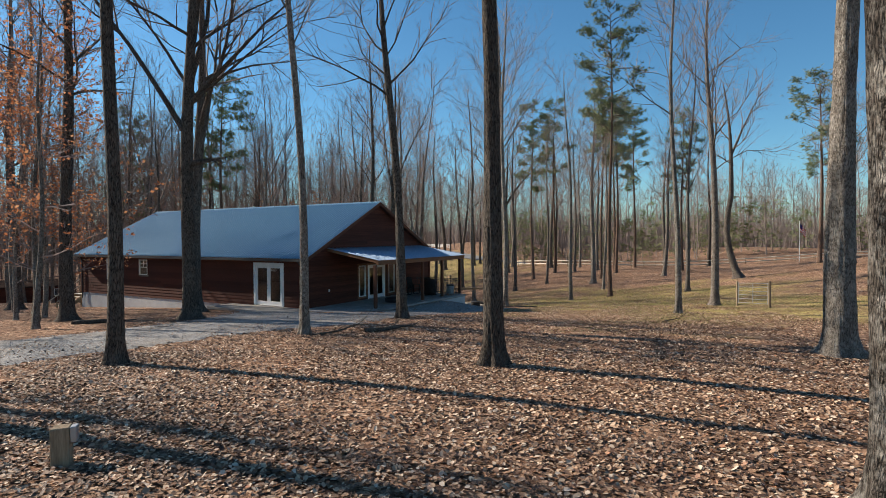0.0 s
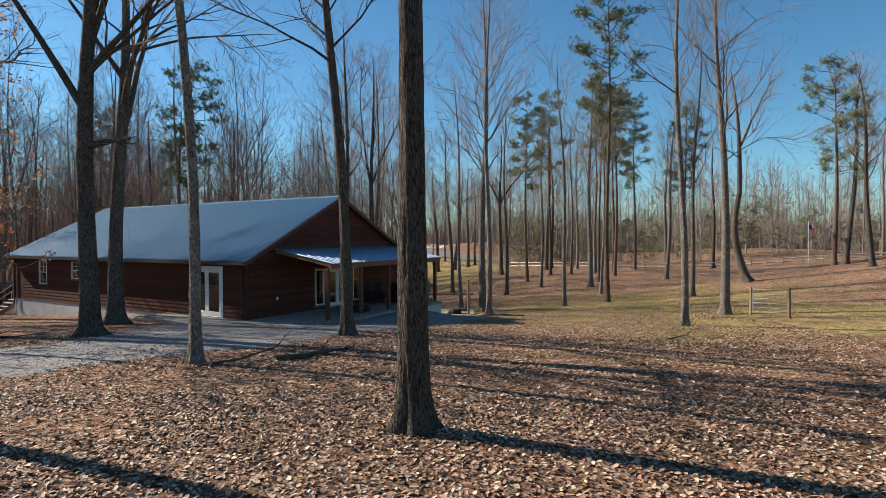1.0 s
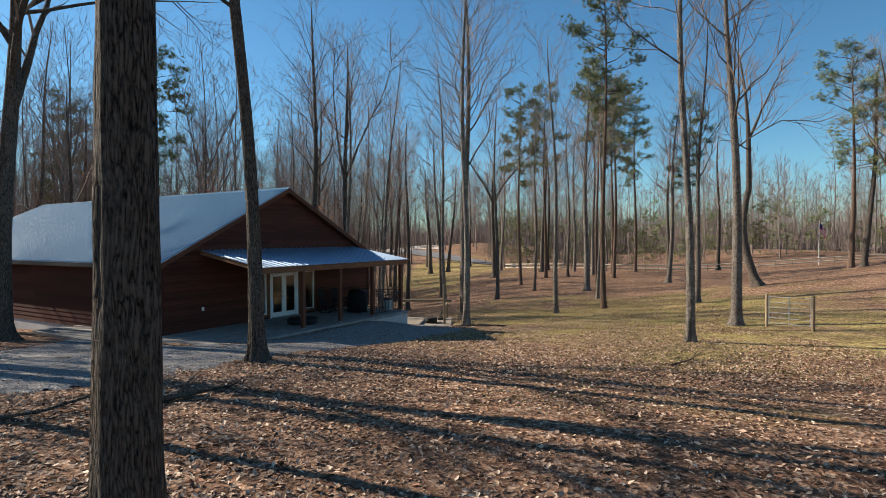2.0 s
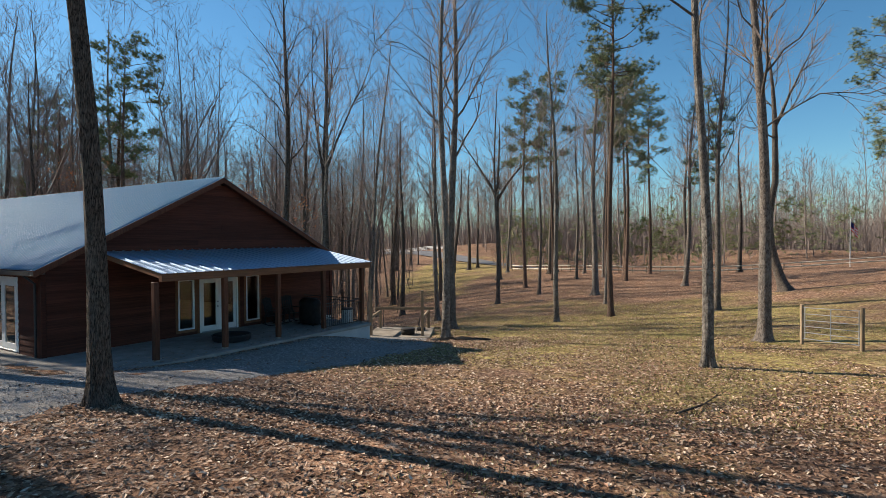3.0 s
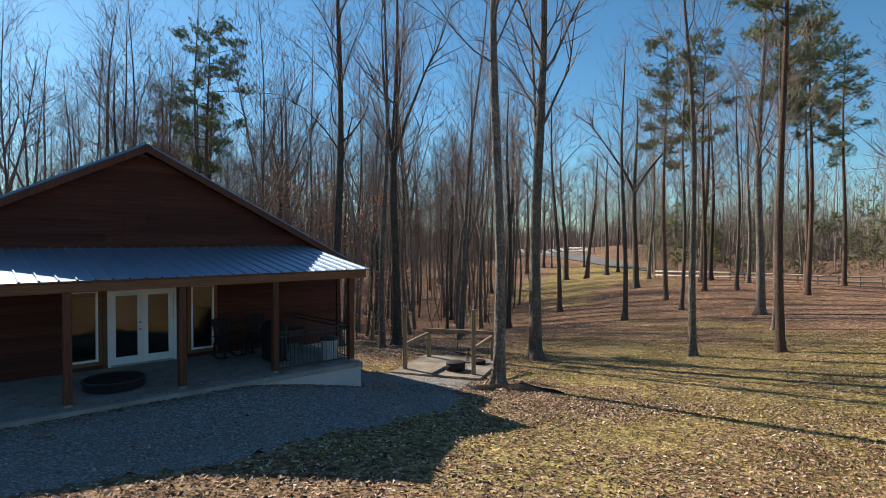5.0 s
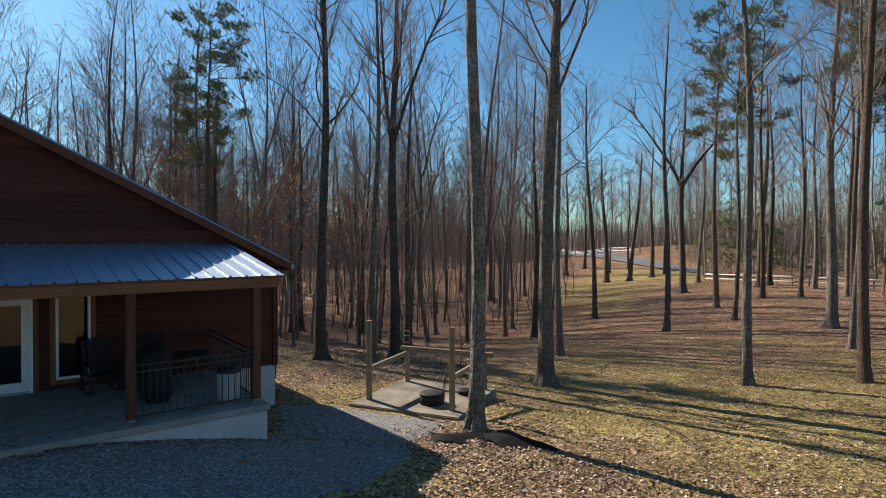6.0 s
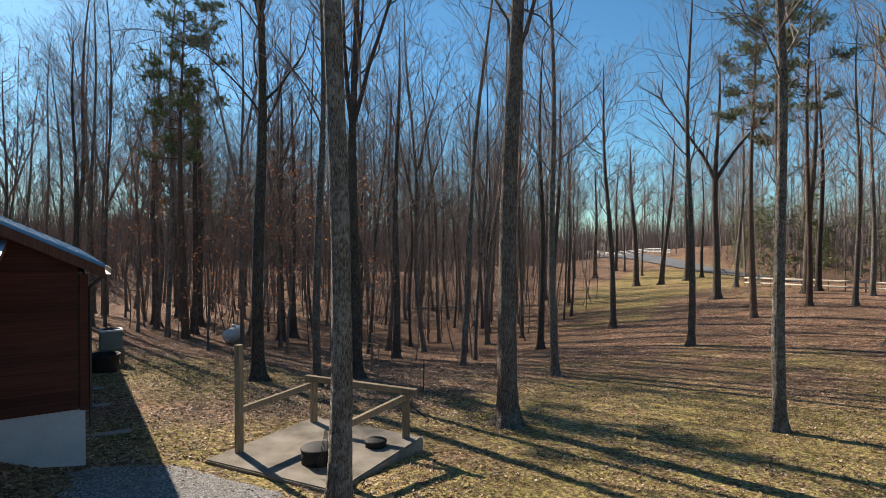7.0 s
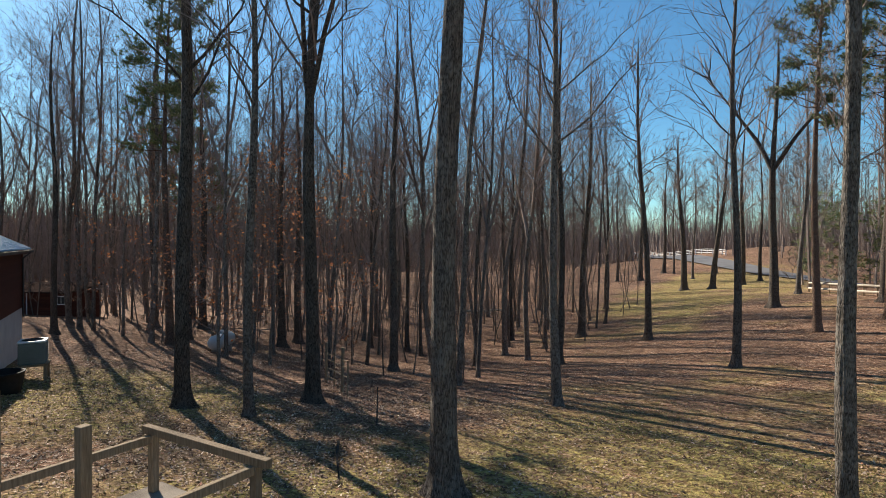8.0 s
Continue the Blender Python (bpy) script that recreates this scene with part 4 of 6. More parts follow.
# wall cores with the openings left out
for wall in ("gable", "side", "right", "back"):
    full = SIZE[wall]
    lo, hi = (0.03, full - 0.03) if wall in ("gable", "back") else (0.17, full - 0.17)
    bm = bmesh.new()
    cuts = sorted({lo, hi, *[a for o in OPEN[wall] for a in o[:2]]})
    for a0, a1 in zip(cuts, cuts[1:]):
        zs = [(-0.05, 2.55)]
        for o in OPEN[wall]:
            if o[0] < (a0 + a1) / 2 < o[1]:
                zs = [(-0.05, o[2]), (o[3], 2.55)]
        for z0, z1 in zs:
            if z1 - z0 > 0.06:
                c = {"gable": (a0, a1, 0.03, 0.16), "back": (a0, a1, HL - 0.16, HL - 0.03), "side": (0.03, 0.16, a0, a1), "right": (HW - 0.16, HW - 0.03, a0, a1)}[wall]
                box(bm, *c, z0, z1)
    part("wall", bm, INSIDE, house)
part("ceiling", boxed(0.18, HW - 0.18, 0.18, HL - 0.18, 2.46, 2.5), INSIDE, house)
part("floor", boxed(0.2, HW - 0.2, 0.2, HL - 0.2, -0.2, -0.01), CONCRETE, house)
for wall in ("gable", "side", "right", "back"):
    full = SIZE[wall]
    a0, a1 = (0.0, full) if wall in ("gable", "back") else (0.25, full - 0.25)
    c = {"gable": (a0, a1, 0.012, 0.25), "back": (a0, a1, HL - 0.25, HL - 0.012), "side": (0.012, 0.25, a0, a1), "right": (HW - 0.25, HW - 0.012, a0, a1)}[wall]
    part("foundation_wall", boxed(*c, -2.9, -0.08), PLASTER, house, "pale painted foundation wall")
for y in (0.05, HL - 0.05):
    bm = bmesh.new()
    vs = [bm.verts.new((x, yy, z)) for yy in (y - 0.02, y + 0.02) for x, z in ((0.1, 2.5), (HW - 0.1, 2.5), (HW / 2, under_roof(HW / 2) - 0.2))]
    bm.faces.new(vs[:3])
    bm.faces.new(vs[3:][::-1])
    for i in range(3):
        bm.faces.new((vs[i], vs[(i + 1) % 3], vs[3 + (i + 1) % 3], vs[3 + i]))
    part("gable_core", bm, INSIDE, house)


# lap siding: every course a run of boards
def lap_board(wall, a0, a1, z, h, parent, s0=0.0, s1=0.0):
    """s0, s1: how far the upper corners come in, for boards cut to the rake."""
    lo, hi = 0.034, 0.014
    prof = [(a0, z, lo), (a1, z, lo), (a1 - s1, z + h + 0.02, hi), (a0 + s0, z + h + 0.02, hi), (a0, z, 0.0), (a1, z, 0.0), (a1 - s1, z + h + 0.02, 0.0), (a0 + s0, z + h + 0.02, 0.0)]
    out = []
    for a, zz, d in prof:
        d -= 0.01
        out.append({"gable": (a, -d, zz), "back": (a, HL + d, zz), "side": (-d, a, zz), "right": (HW + d, a, zz)}[wall])
    F = [(0, 1, 2, 3), (4, 7, 6, 5), (0, 4, 5, 1), (3, 2, 6, 7), (0, 3, 7, 4), (1, 5, 6, 2)]
    return link_mesh("siding_board", out, F, SIDING, parent)


COURSE = 0.19
rs = random.Random(5)
for wall in ("gable", "side", "right"):
    full = SIZE[wall]
    z = -0.10
    while z < (2.42 if wall != "gable" else RIDGE_Z - 0.35):
        lo, hi, s = 0.10, full - 0.10, 0.0
        mid = z + COURSE
        if wall == "gable" and mid > 2.35:
            lim = (RIDGE_Z - 0.16 - z) / SLOPE
            lo, hi = max(lo, HW / 2 - lim), min(hi, HW / 2 + lim)
            s = COURSE / SLOPE if lo > 0.11 else 0.0
        gaps = [(o[0] - 0.10, o[1] + 0.10) for o in OPEN[wall] if o[2] - 0.12 < mid - 0.05 and z < o[3] + 0.08]
        runs, a = [], lo
        for g0, g1 in sorted(gaps):
            if g0 > a:
                runs.append((a, g0))
            a = max(a, g1)
        if hi > a:
            runs.append((a, hi))
        for r0, r1 in runs:
            n = max(1, round((r1 - r0) / 4.2))
            cutp = [r0] + sorted(r0 + (r1 - r0) * (i + rs.uniform(-0.25, 0.25)) / n for i in range(1, n)) + [r1]
            for b0, b1 in zip(cutp, cutp[1:]):
                lap_board(wall, b0 + 0.002, b1 - 0.002, z, COURSE, house, s if b0 == lo else 0.0, s if b1 == hi else 0.0)
        z += COURSE
# corner boards
for x, y in ((0.0, 0.0), (HW, 0.0), (0.0, HL), (HW, HL)):
    part("corner_board", boxed(x - 0.055 if x == 0 else x - 0.085, x + 0.085 if x == 0 else x + 0.055, y - 0.055 if y == 0 else y - 0.085, y + 0.085 if y == 0 else y + 0.055, -0.12, 2.5, 0.006), SIDING, house)


# windows and doors
def pane_window(wall, a0, a1, z0, z1, sash=0, name="window"):
    w = part(name, bmesh.new(), WHITE, house, "white-framed window")
    t = 0.055
    for n, c in (("frame_head", (a0, a1, z1 - t, z1)), ("frame_sill", (a0, a1, z0, z0 + t)), ("frame_side", (a0, a0 + t, z0 + t, z1 - t)), ("frame_side", (a1 - t, a1, z0 + t, z1 - t))):
        frame_box(n, wall, *c, -0.06, 0.036, WHITE, w, 0.004)
    zm = (z0 + z1) / 2
    if sash:
        frame_box("meeting_rail", wall, a0 + t, a1 - t, zm - 0.02, zm + 0.02, -0.05, 0.02, WHITE, w)
        n = 2
        for k in range(1, n):
            a = a0 + t + (a1 - a0 - 2 * t) * k / n
            frame_box("glazing_bar", wall, a - 0.009, a + 0.009, zm + 0.02, z1 - t, -0.035, 0.0, WHITE, w)
        frame_box("glazing_bar", wall, a0 + t, a1 - t, (zm + z1) / 2 - 0.03, (zm + z1) / 2 - 0.012, -0.036, -0.001, WHITE, w)
        for q0, q1 in ((z0 + t, zm - 0.02), (zm + 0.02, z1 - t)):
            frame_box("pane", wall, a0 + t, a1 - t, q0, q1, -0.03, -0.024, GLASS, w)
    else:
        frame_box("pane", wall, a0 + t, a1 - t, z0 + t, z1 - t, -0.03, -0.024, GLASS, w)
    return w


def cedar_trim(wall, a0, a1, z0, z1, door=False):
    t = 0.10
    runs = [(a0 - t, a1 + t, z1, z1 + t), (a0 - t, a0, z0 if door else z0 - t, z1), (a1, a1 + t, z0 if door else z0 - t, z1)]
    if not door:
        runs.append((a0, a1, z0 - t, z0))
    for c in runs:
        frame_box("trim_board", wall, *c, -0.02, 0.03, BEAM_WOOD, house, 0.004)


def french_door(wall, a0, a1, z0, z1):
    d = part("french_door", bmesh.new(), WHITE, house, "white double door with full glass panes")
    t = 0.07
    for n, c in (("door_jamb", (a0, a0 + t, z0, z1)), ("door_jamb", (a1 - t, a1, z0, z1)), ("door_head", (a0 + t, a1 - t, z1 - t, z1)), ("threshold", (a0 + t, a1 - t, z0, z0 + 0.035))):
        frame_box(n, wall, *c, -0.09, 0.042, WHITE if n != "threshold" else GALV, d, 0.004)
    m = (a0 + a1) / 2
    for b0, b1 in ((a0 + t, m - 0.002), (m + 0.002, a1 - t)):
        s, r = 0.13, 0.24
        for n, c in (("door_stile", (b0, b0 + s, z0 + 0.04, z1 - t)), ("door_stile", (b1 - s, b1, z0 + 0.04, z1 - t)), ("door_rail", (b0 + s, b1 - s, z0 + 0.04, z0 + r)), ("door_rail", (b0 + s, b1 - s, z1 - t - 0.13, z1 - t))):
            frame_box(n, wall, *c, -0.045, 0.0, WHITE, d, 0.003)
        frame_box("pane", wall, b0 + s, b1 - s, z0 + r, z1 - t - 0.13, -0.026, -0.020, GLASS, d)
    for dz in (0.95, 1.13):
        bm = bmesh.new()
        lathe(bm, [(0.022, 0), (0.03, 0.012), (0.012, 0.02), (0.024, 0.045), (0.02, 0.06)], 12, (pose(m - 0.07, 0.0, z0 + dz, 90, 0, 0) if wall == "gable" else pose(0.0, m + 0.07, z0 + dz, 0, -90, 0)))
        part("door_handle", bm, GALV, d, "dull metal door handle", True)


for wall in ("gable", "side", "right"):
    for a0, a1, z0, z1 in OPEN[wall]:
        if z0 == 0.0:
            french_door(wall, a0, a1, z0, z1)
        else:
            pane_window(wall, a0, a1, z0, z1, sash=wall != "gable")
        if wall == "gable":
            cedar_trim(wall, a0, a1, z0, z1, z0 == 0.0)
        else:
            frame_box("trim_board", wall, a0 - 0.1, a1 + 0.1, z1, z1 + 0.1, -0.02, 0.03, WHITE if z0 == 0 else SIDING, house, 0.004)
            for q in (a0 - 0.1, a1):
                frame_box("trim_board", wall, q, q + 0.1, z0, z1, -0.02, 0.03, WHITE if z0 == 0 else SIDING, house, 0.004)
part("outlet_cover", boxed(1.70, 1.80, -0.05, -0.02, 0.75, 0.89, 0.006), WHITE, house)


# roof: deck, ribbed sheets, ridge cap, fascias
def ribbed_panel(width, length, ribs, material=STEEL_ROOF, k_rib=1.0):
    """A sheet in the xy plane, ribs along y, three raised ribs."""
    prof, pitch = [(0.0, 0.0)], width / ribs
    for k in range(ribs):
        c = pitch * (k + 0.5)
        prof += [(c - 0.045 * k_rib, 0.0), (c - 0.018 * k_rib, 0.056 * k_rib), (c + 0.018 * k_rib, 0.056 * k_rib), (c + 0.045 * k_rib, 0.0)]
    prof += [(width, 0.0)]
    V, F, n = [], [], len(prof)
    for dz in (0.0, -0.004):
        for y in (0.0, length):
            V += [(x, y, z + dz) for x, z in prof]
    for i in range(n - 1):
        F += [(i, i + 1, n + i + 1, n + i), (2 * n + i + 1, 2 * n + i, 3 * n + i, 3 * n + i + 1), (i + 1, i, 2 * n + i, 2 * n + i + 1), (n + i, n + i + 1, 3 * n + i + 1, 3 * n + i)]
    me = bpy.data.meshes.new("roof_sheet")
    me.from_pydata(V, [], F)
    me.materials.append(material)
    return me


run = HW / 2 + EAVE_OUT
length = math.hypot(run, RIDGE_Z - EAVE_Z)
pitch_deg = math.degrees(math.atan(SLOPE))
sheets = math.ceil((HL + 2 * RAKE_OUT) / 0.914)
sw = (HL + 2 * RAKE_OUT) / sheets
for side in (0, 1):
    bm = bmesh.new()
    x_e, x_r = (-EAVE_OUT, HW / 2) if side == 0 else (HW + EAVE_OUT, HW / 2)
    vs = []
    for y in (-RAKE_OUT + 0.02, HL + RAKE_OUT - 0.02):
        for x, dz in ((x_e, -0.012), (x_r, -0.012), (x_r, -0.13), (x_e, -0.13)):
            vs.append(bm.verts.new((x + (0.02 if side == 0 else -0.02) * (x == x_e), y, under_roof(x) + dz)))
    for a, b, c, d in ((0, 1, 2, 3), (7, 6, 5, 4), (0, 4, 5, 1), (1, 5, 6, 2), (2, 6, 7, 3), (3, 7, 4, 0)):
        bm.faces.new((vs[a], vs[b], vs[c], vs[d]))
    part("roof_deck", bm, POST_WOOD, house)
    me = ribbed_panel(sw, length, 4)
    for k in range(sheets):
        ob = new("roof_sheet", me)
        ob.parent = house
        y0 = -RAKE_OUT + k * sw
        if side == 0:
            ob.matrix_basis = Matrix.Translation((-EAVE_OUT, y0 + sw, EAVE_Z)) @ Matrix.Rotation(radians(-90), 4, "Z") @ Matrix.Rotation(radians(pitch_deg), 4, "X")
        else:
            ob.matrix_basis = Matrix.Translation((HW + EAVE_OUT, y0, EAVE_Z)) @ Matrix.Rotation(radians(90), 4, "Z") @ Matrix.Rotation(radians(pitch_deg), 4, "X")
    # eave fascia with gutter
    part("eave_fascia", boxed(*((-EAVE_OUT - 0.005, -EAVE_OUT + 0.02) if side == 0 else (HW + EAVE_OUT - 0.02, HW + EAVE_OUT + 0.005)), -RAKE_OUT, HL + RAKE_OUT, EAVE_Z - 0.19, EAVE_Z - 0.015), POST_WOOD, house)
    bm = bmesh.new()
    gx = -EAVE_OUT - 0.065 if side == 0 else HW + EAVE_OUT + 0.065
    for x0, x1, z0, z1 in ((gx - 0.055, gx + 0.055, EAVE_Z - 0.15, EAVE_Z - 0.14), (gx - 0.06, gx - 0.05, EAVE_Z - 0.15, EAVE_Z - 0.03), (gx + 0.05, gx + 0.058, EAVE_Z - 0.15, EAVE_Z - 0.03)):
        box(bm, x0, x1, -RAKE_OUT + 0.05, HL + RAKE_OUT - 0.05, z0, z1)
    part("gutter", bm, BLACK, house, "dark brown gutter along the eave")
    for y in (0.25, HL - 0.25):
        bm = bmesh.new()
        wx = -0.09 if side == 0 else HW + 0.09
        rod(bm, (gx, y, EAVE_Z - 0.15), (wx, y, EAVE_Z - 0.42), 0.035, 6)
        rod(bm, (wx, y, EAVE_Z - 0.40), (wx, y, -0.55), 0.035, 6)
        part("downspout", bm, BLACK, house)
    for y0 in (-RAKE_OUT - 0.025, HL + RAKE_OUT):
        bm = bmesh.new()
        vs = []
        for y in (y0, y0 + 0.025):
            for x, dz in ((x_e, -0.006), (x_r, -0.006), (x_r, -0.20), (x_e, -0.20)):
                vs.append(bm.verts.new((x, y, under_roof(x) + dz)))
        for a, b, c, d in ((0, 1, 2, 3), (7, 6, 5, 4), (0, 4, 5, 1), (1, 5, 6, 2), (2, 6, 7, 3), (3, 7, 4, 0)):
            bm.faces.new((vs[a], vs[b], vs[c], vs[d]))
        part("rake_board", bm, POST_WOOD, house)
bm = bmesh.new()
prof = [(-0.16, -0.16 * SLOPE + 0.028), (0, 0.035), (0.16, -0.16 * SLOPE + 0.028), (0.16, -0.16 * SLOPE + 0.022), (0, 0.027), (-0.16, -0.16 * SLOPE + 0.022)]
ends = [[bm.verts.new((HW / 2 + x, y, RIDGE_Z + z)) for x, z in prof] for y in (-RAKE_OUT - 0.03, HL + RAKE_OUT + 0.03)]
for i in range(6):
    j = (i + 1) % 6
    bm.faces.new((ends[0][i], ends[0][j], ends[1][j], ends[1][i]))
bm.faces.new(ends[0])
bm.faces.new(ends[1][::-1])
part("ridge_cap", bm, STEEL_ROOF, house)

# porch
PX0, PX1, PY, PZE, PZT = 1.6, 11.03, -3.6, 2.54, 3.16
plen = math.hypot(PY, PZT - PZE)
n = 10
psw = (PX1 - PX0) / n
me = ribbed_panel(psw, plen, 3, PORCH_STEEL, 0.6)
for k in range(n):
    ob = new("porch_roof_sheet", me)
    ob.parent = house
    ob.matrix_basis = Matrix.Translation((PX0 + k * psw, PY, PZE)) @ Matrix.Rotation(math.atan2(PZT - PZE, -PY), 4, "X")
tilt = (PZT - PZE) / -PY
for name, dz0, dz1, x0, x1 in (("porch_deck", -0.035, -0.012, PX0 + 0.01, PX1 - 0.01),):
    bm = bmesh.new()
    vs = [bm.verts.new((x, y, PZE + (y - PY) * tilt + dz)) for dz in (dz0, dz1) for x, y in ((x0, PY + 0.02), (x1, PY + 0.02), (x1, -0.04), (x0, -0.04))]
    for a, b, c, d in ((3, 2, 1, 0), (4, 5, 6, 7), (0, 1, 5, 4), (1, 2, 6, 5), (2, 3, 7, 6), (3, 0, 4, 7)):
        bm.faces.new((vs[a], vs[b], vs[c], vs[d]))
    part(name, bm, BEAM_WOOD, house)
for x in [PX0 + 0.03] + [PX0 + 0.9 + 0.75 * k for k in range(11)] + [PX1 - 0.07]:
    bm = bmesh.new()
    vs = [bm.verts.new((xx, y, PZE + (y - PY) * tilt + dz)) for dz in (-0.17, -0.036) for xx, y in ((x, PY + 0.16), (x + 0.045, PY + 0.16), (x + 0.045, -0.04), (x, -0.04))]
    for a, b, c, d in ((3, 2, 1, 0), (4, 5, 6, 7), (0, 1, 5, 4), (1, 2, 6, 5), (2, 3, 7, 6), (3, 0, 4, 7)):
        bm.faces.new((vs[a], vs[b], vs[c], vs[d]))
    part("rafter", bm, BEAM_WOOD, house)
part("porch_beam", boxed(PX0 + 0.02, PX1 - 0.1, -3.56, -3.40, 2.30, 2.50, 0.008), BEAM_WOOD, house, "warm brown timber beam")
for x in (1.48, 3.79, 5.98, 8.22, 10.47):
    p = part("porch_post", boxed(x - 0.078, x + 0.078, -3.53, -3.374, 0.05, 2.30, 0.01), POST_WOOD, house)
    part("post_foot", boxed(x - 0.07, x + 0.07, -3.52, -3.385, 0.0, 0.05, 0.004), CONCRETE, p)
part("porch_slab", boxed(-0.45, 10.62, -3.84, 0.0, -0.13, -0.004, 0.012), CONCRETE, house, "grey concrete porch slab with leaf bits")
part("side_apron", boxed(-1.75, -0.06, 0.004, 5.8, -0.16, -0.012, 0.012), CONCRETE, house)
part("porch_apron", boxed(-1.75, -0.452, -2.4, 0.0, -0.16, -0.012, 0.012), CONCRETE, house)
part("porch_skirt", boxed(-0.3, 10.58, -3.79, -3.6, -2.2, -0.132), PLASTER, house, "pale painted porch wall")
part("porch_skirt", boxed(10.38, 10.585, -3.596, 0.006, -2.2, -0.132), PLASTER, house, "pale painted porch wall")


def railing(p, q, z0, z1, gap=0.115):
    r = part("railing", bmesh.new(), BLACK, house, "black iron porch railing")
    p, q = Vector(p), Vector(q)
    for z in (z0 + 0.08, z1 - 0.12, z1):
        part("rail", rod(bmesh.new(), (p.x, p.y, z), (q.x, q.y, z), 0.018, 6), BLACK, r)
    m = int((q - p).length / gap)
    me = None
    for k in range(1, m):
        c = p.lerp(q, k / m)
        if me is None:
            ob = part("baluster", rod(bmesh.new(), (0, 0, z0 + 0.08), (0, 0, z1), 0.009, 5), BLACK, r)
            me = ob.data
        else:
            ob = new("baluster", me)
            ob.parent = r
        ob.location = (c.x, c.y, 0)


railing((8.30, -3.45), (10.39, -3.45), 0, 1.0)
railing((10.47, -3.37), (10.47, -0.05), 0, 1.0)

# stair at the far corner
SX0, SX1, SY0, SY1 = -1.45, 0.55, HL + 0.5, HL + 1.6
stair = thing("stair", HOUSE, "weathered wooden steps with a pale handrail against the house end", "stairs")
for k in range(7):
    x = SX0 + k * (SX1 - SX0) / 7
    part("tread", boxed(x, x + 0.29, SY0, SY1, -1.55 + k * 0.2, -1.51 + k * 0.2, 0.004), RAIL_WOOD, stair)
for y in (SY0 - 0.04, SY1):
    bm = bmesh.new()
    vs = [bm.verts.new((x, yy, z)) for yy in (y, y + 0.04) for x, z in ((SX0 - 0.05, -1.85), (SX1 + 0.25, -0.4), (SX1 + 0.25, -0.1), (SX0 - 0.05, -1.5))]
    for a, b, c, d in ((0, 1, 2, 3), (7, 6, 5, 4), (0, 4, 5, 1), (1, 5, 6, 2), (2, 6, 7, 3), (3, 7, 4, 0)):
        bm.faces.new((vs[a], vs[b], vs[c], vs[d]))
    part("stringer", bm, GREY_WOOD, stair)
    part("handrail", rod(bmesh.new(), (SX0, y + 0.02, -0.75), (SX1 + 0.2, y + 0.02, 0.75), 0.035, 6), RAIL_WOOD, stair, "pale wooden handrail")
    for x, z0, z1 in ((SX0, -2.2, -0.72), (SX1 + 0.2, -1.9, 0.8)):
        part("newel_post", boxed(x - 0.045, x + 0.045, y - 0.025, y + 0.065, z0, z1, 0.005), GREY_WOOD, stair)
part("landing", boxed(SX1 + 0.3, SX1 + 2.2, SY0 - 0.4, SY1 + 0.05, -0.14, -0.1), GREY_WOOD, stair)
for x in (SX1 + 0.35, SX1 + 2.1):
    for y in (SY0 - 0.3, SY1):
        part("landing_post", boxed(x - 0.05, x + 0.05, y - 0.05, y + 0.05, -2.6, -0.14), GREY_WOOD, stair)


def at_house(x, y, z=0.0, rz=0.0):
    return HOUSE @ pose(x, y, z, 0, 0, rz)


# ---- things on the porch ----
pit = thing("fire_pit", at_house(4.85, -2.35), "low round black fire pit with a lid on the porch", "fire pit")
part("bowl", lathe(bmesh.new(), [(0.60, 0.02), (0.63, 0.05), (0.64, 0.19), (0.66, 0.20), (0.66, 0.22), (0.62, 0.225)], 32), BLACK, pit, "", True)
part("lid", lathe(bmesh.new(), [(0.615, 0.226), (0.60, 0.24), (0.3, 0.255), (0.04, 0.26)], 32), RUBBER, pit, "", True)
for k in range(3):
    a = radians(120 * k)
    part("leg", rod(bmesh.new(), (0.5 * math.cos(a), 0.5 * math.sin(a), 0.05), (0.52 * math.cos(a), 0.52 * math.sin(a), 0.0), 0.03, 6), BLACK, pit)


def porch_chair(x, y, rz, first=None):
    if first:
        return copy_thing(first, at_house(x, y, 0, rz))
    c = thing("rocking_chair", at_house(x, y, 0, rz), "dark brown wooden slat-back porch chair", "chair", "porch chairs")
    for sx in (-0.28, 0.28):
        part("front_leg", boxed(sx - 0.025, sx + 0.025, -0.28, -0.23, 0.06, 0.62, 0.004), RUBBER, c)
        part("back_leg", boxed(sx - 0.025, sx + 0.025, 0.22, 0.27, 0.06, 0.45, 0.004), RUBBER, c)
        part("armrest", boxed(sx - 0.05, sx + 0.05, -0.33, 0.28, 0.62, 0.645, 0.006), RUBBER, c)
        bm = bmesh.new()
        pts = [(-0.45 + 0.9 * k / 8, 0.02 + 0.10 * ((k - 4) / 4) ** 2) for k in range(9)]
        for (y0, z0), (y1, z1) in zip(pts, pts[1:]):
            rod(bm, (sx, y0, z0), (sx, y1, z1), 0.02, 5)
        part("rocker", bm, RUBBER, c)
    for k in range(6):
        part("seat_slat", boxed(-0.27, 0.27, -0.28 + k * 0.085, -0.21 + k * 0.085, 0.40 - 0.008 * k, 0.42 - 0.008 * k, 0.004), RUBBER, c)
    for k in range(5):
        m = pose(-0.21 + k * 0.105, 0.24, 0.38, -14, 0, 0)
        part("back_slat", boxed(-0.042, 0.042, -0.01, 0.01, 0.0, 0.78 - 0.025 * abs(k - 2), 0.004, m), RUBBER, c)
    part("back_rail", boxed(-0.27, 0.27, -0.014, 0.012, 0.55, 0.61, 0.004, pose(0, 0.262, 0.38, -14, 0, 0)), RUBBER, c)
    return c


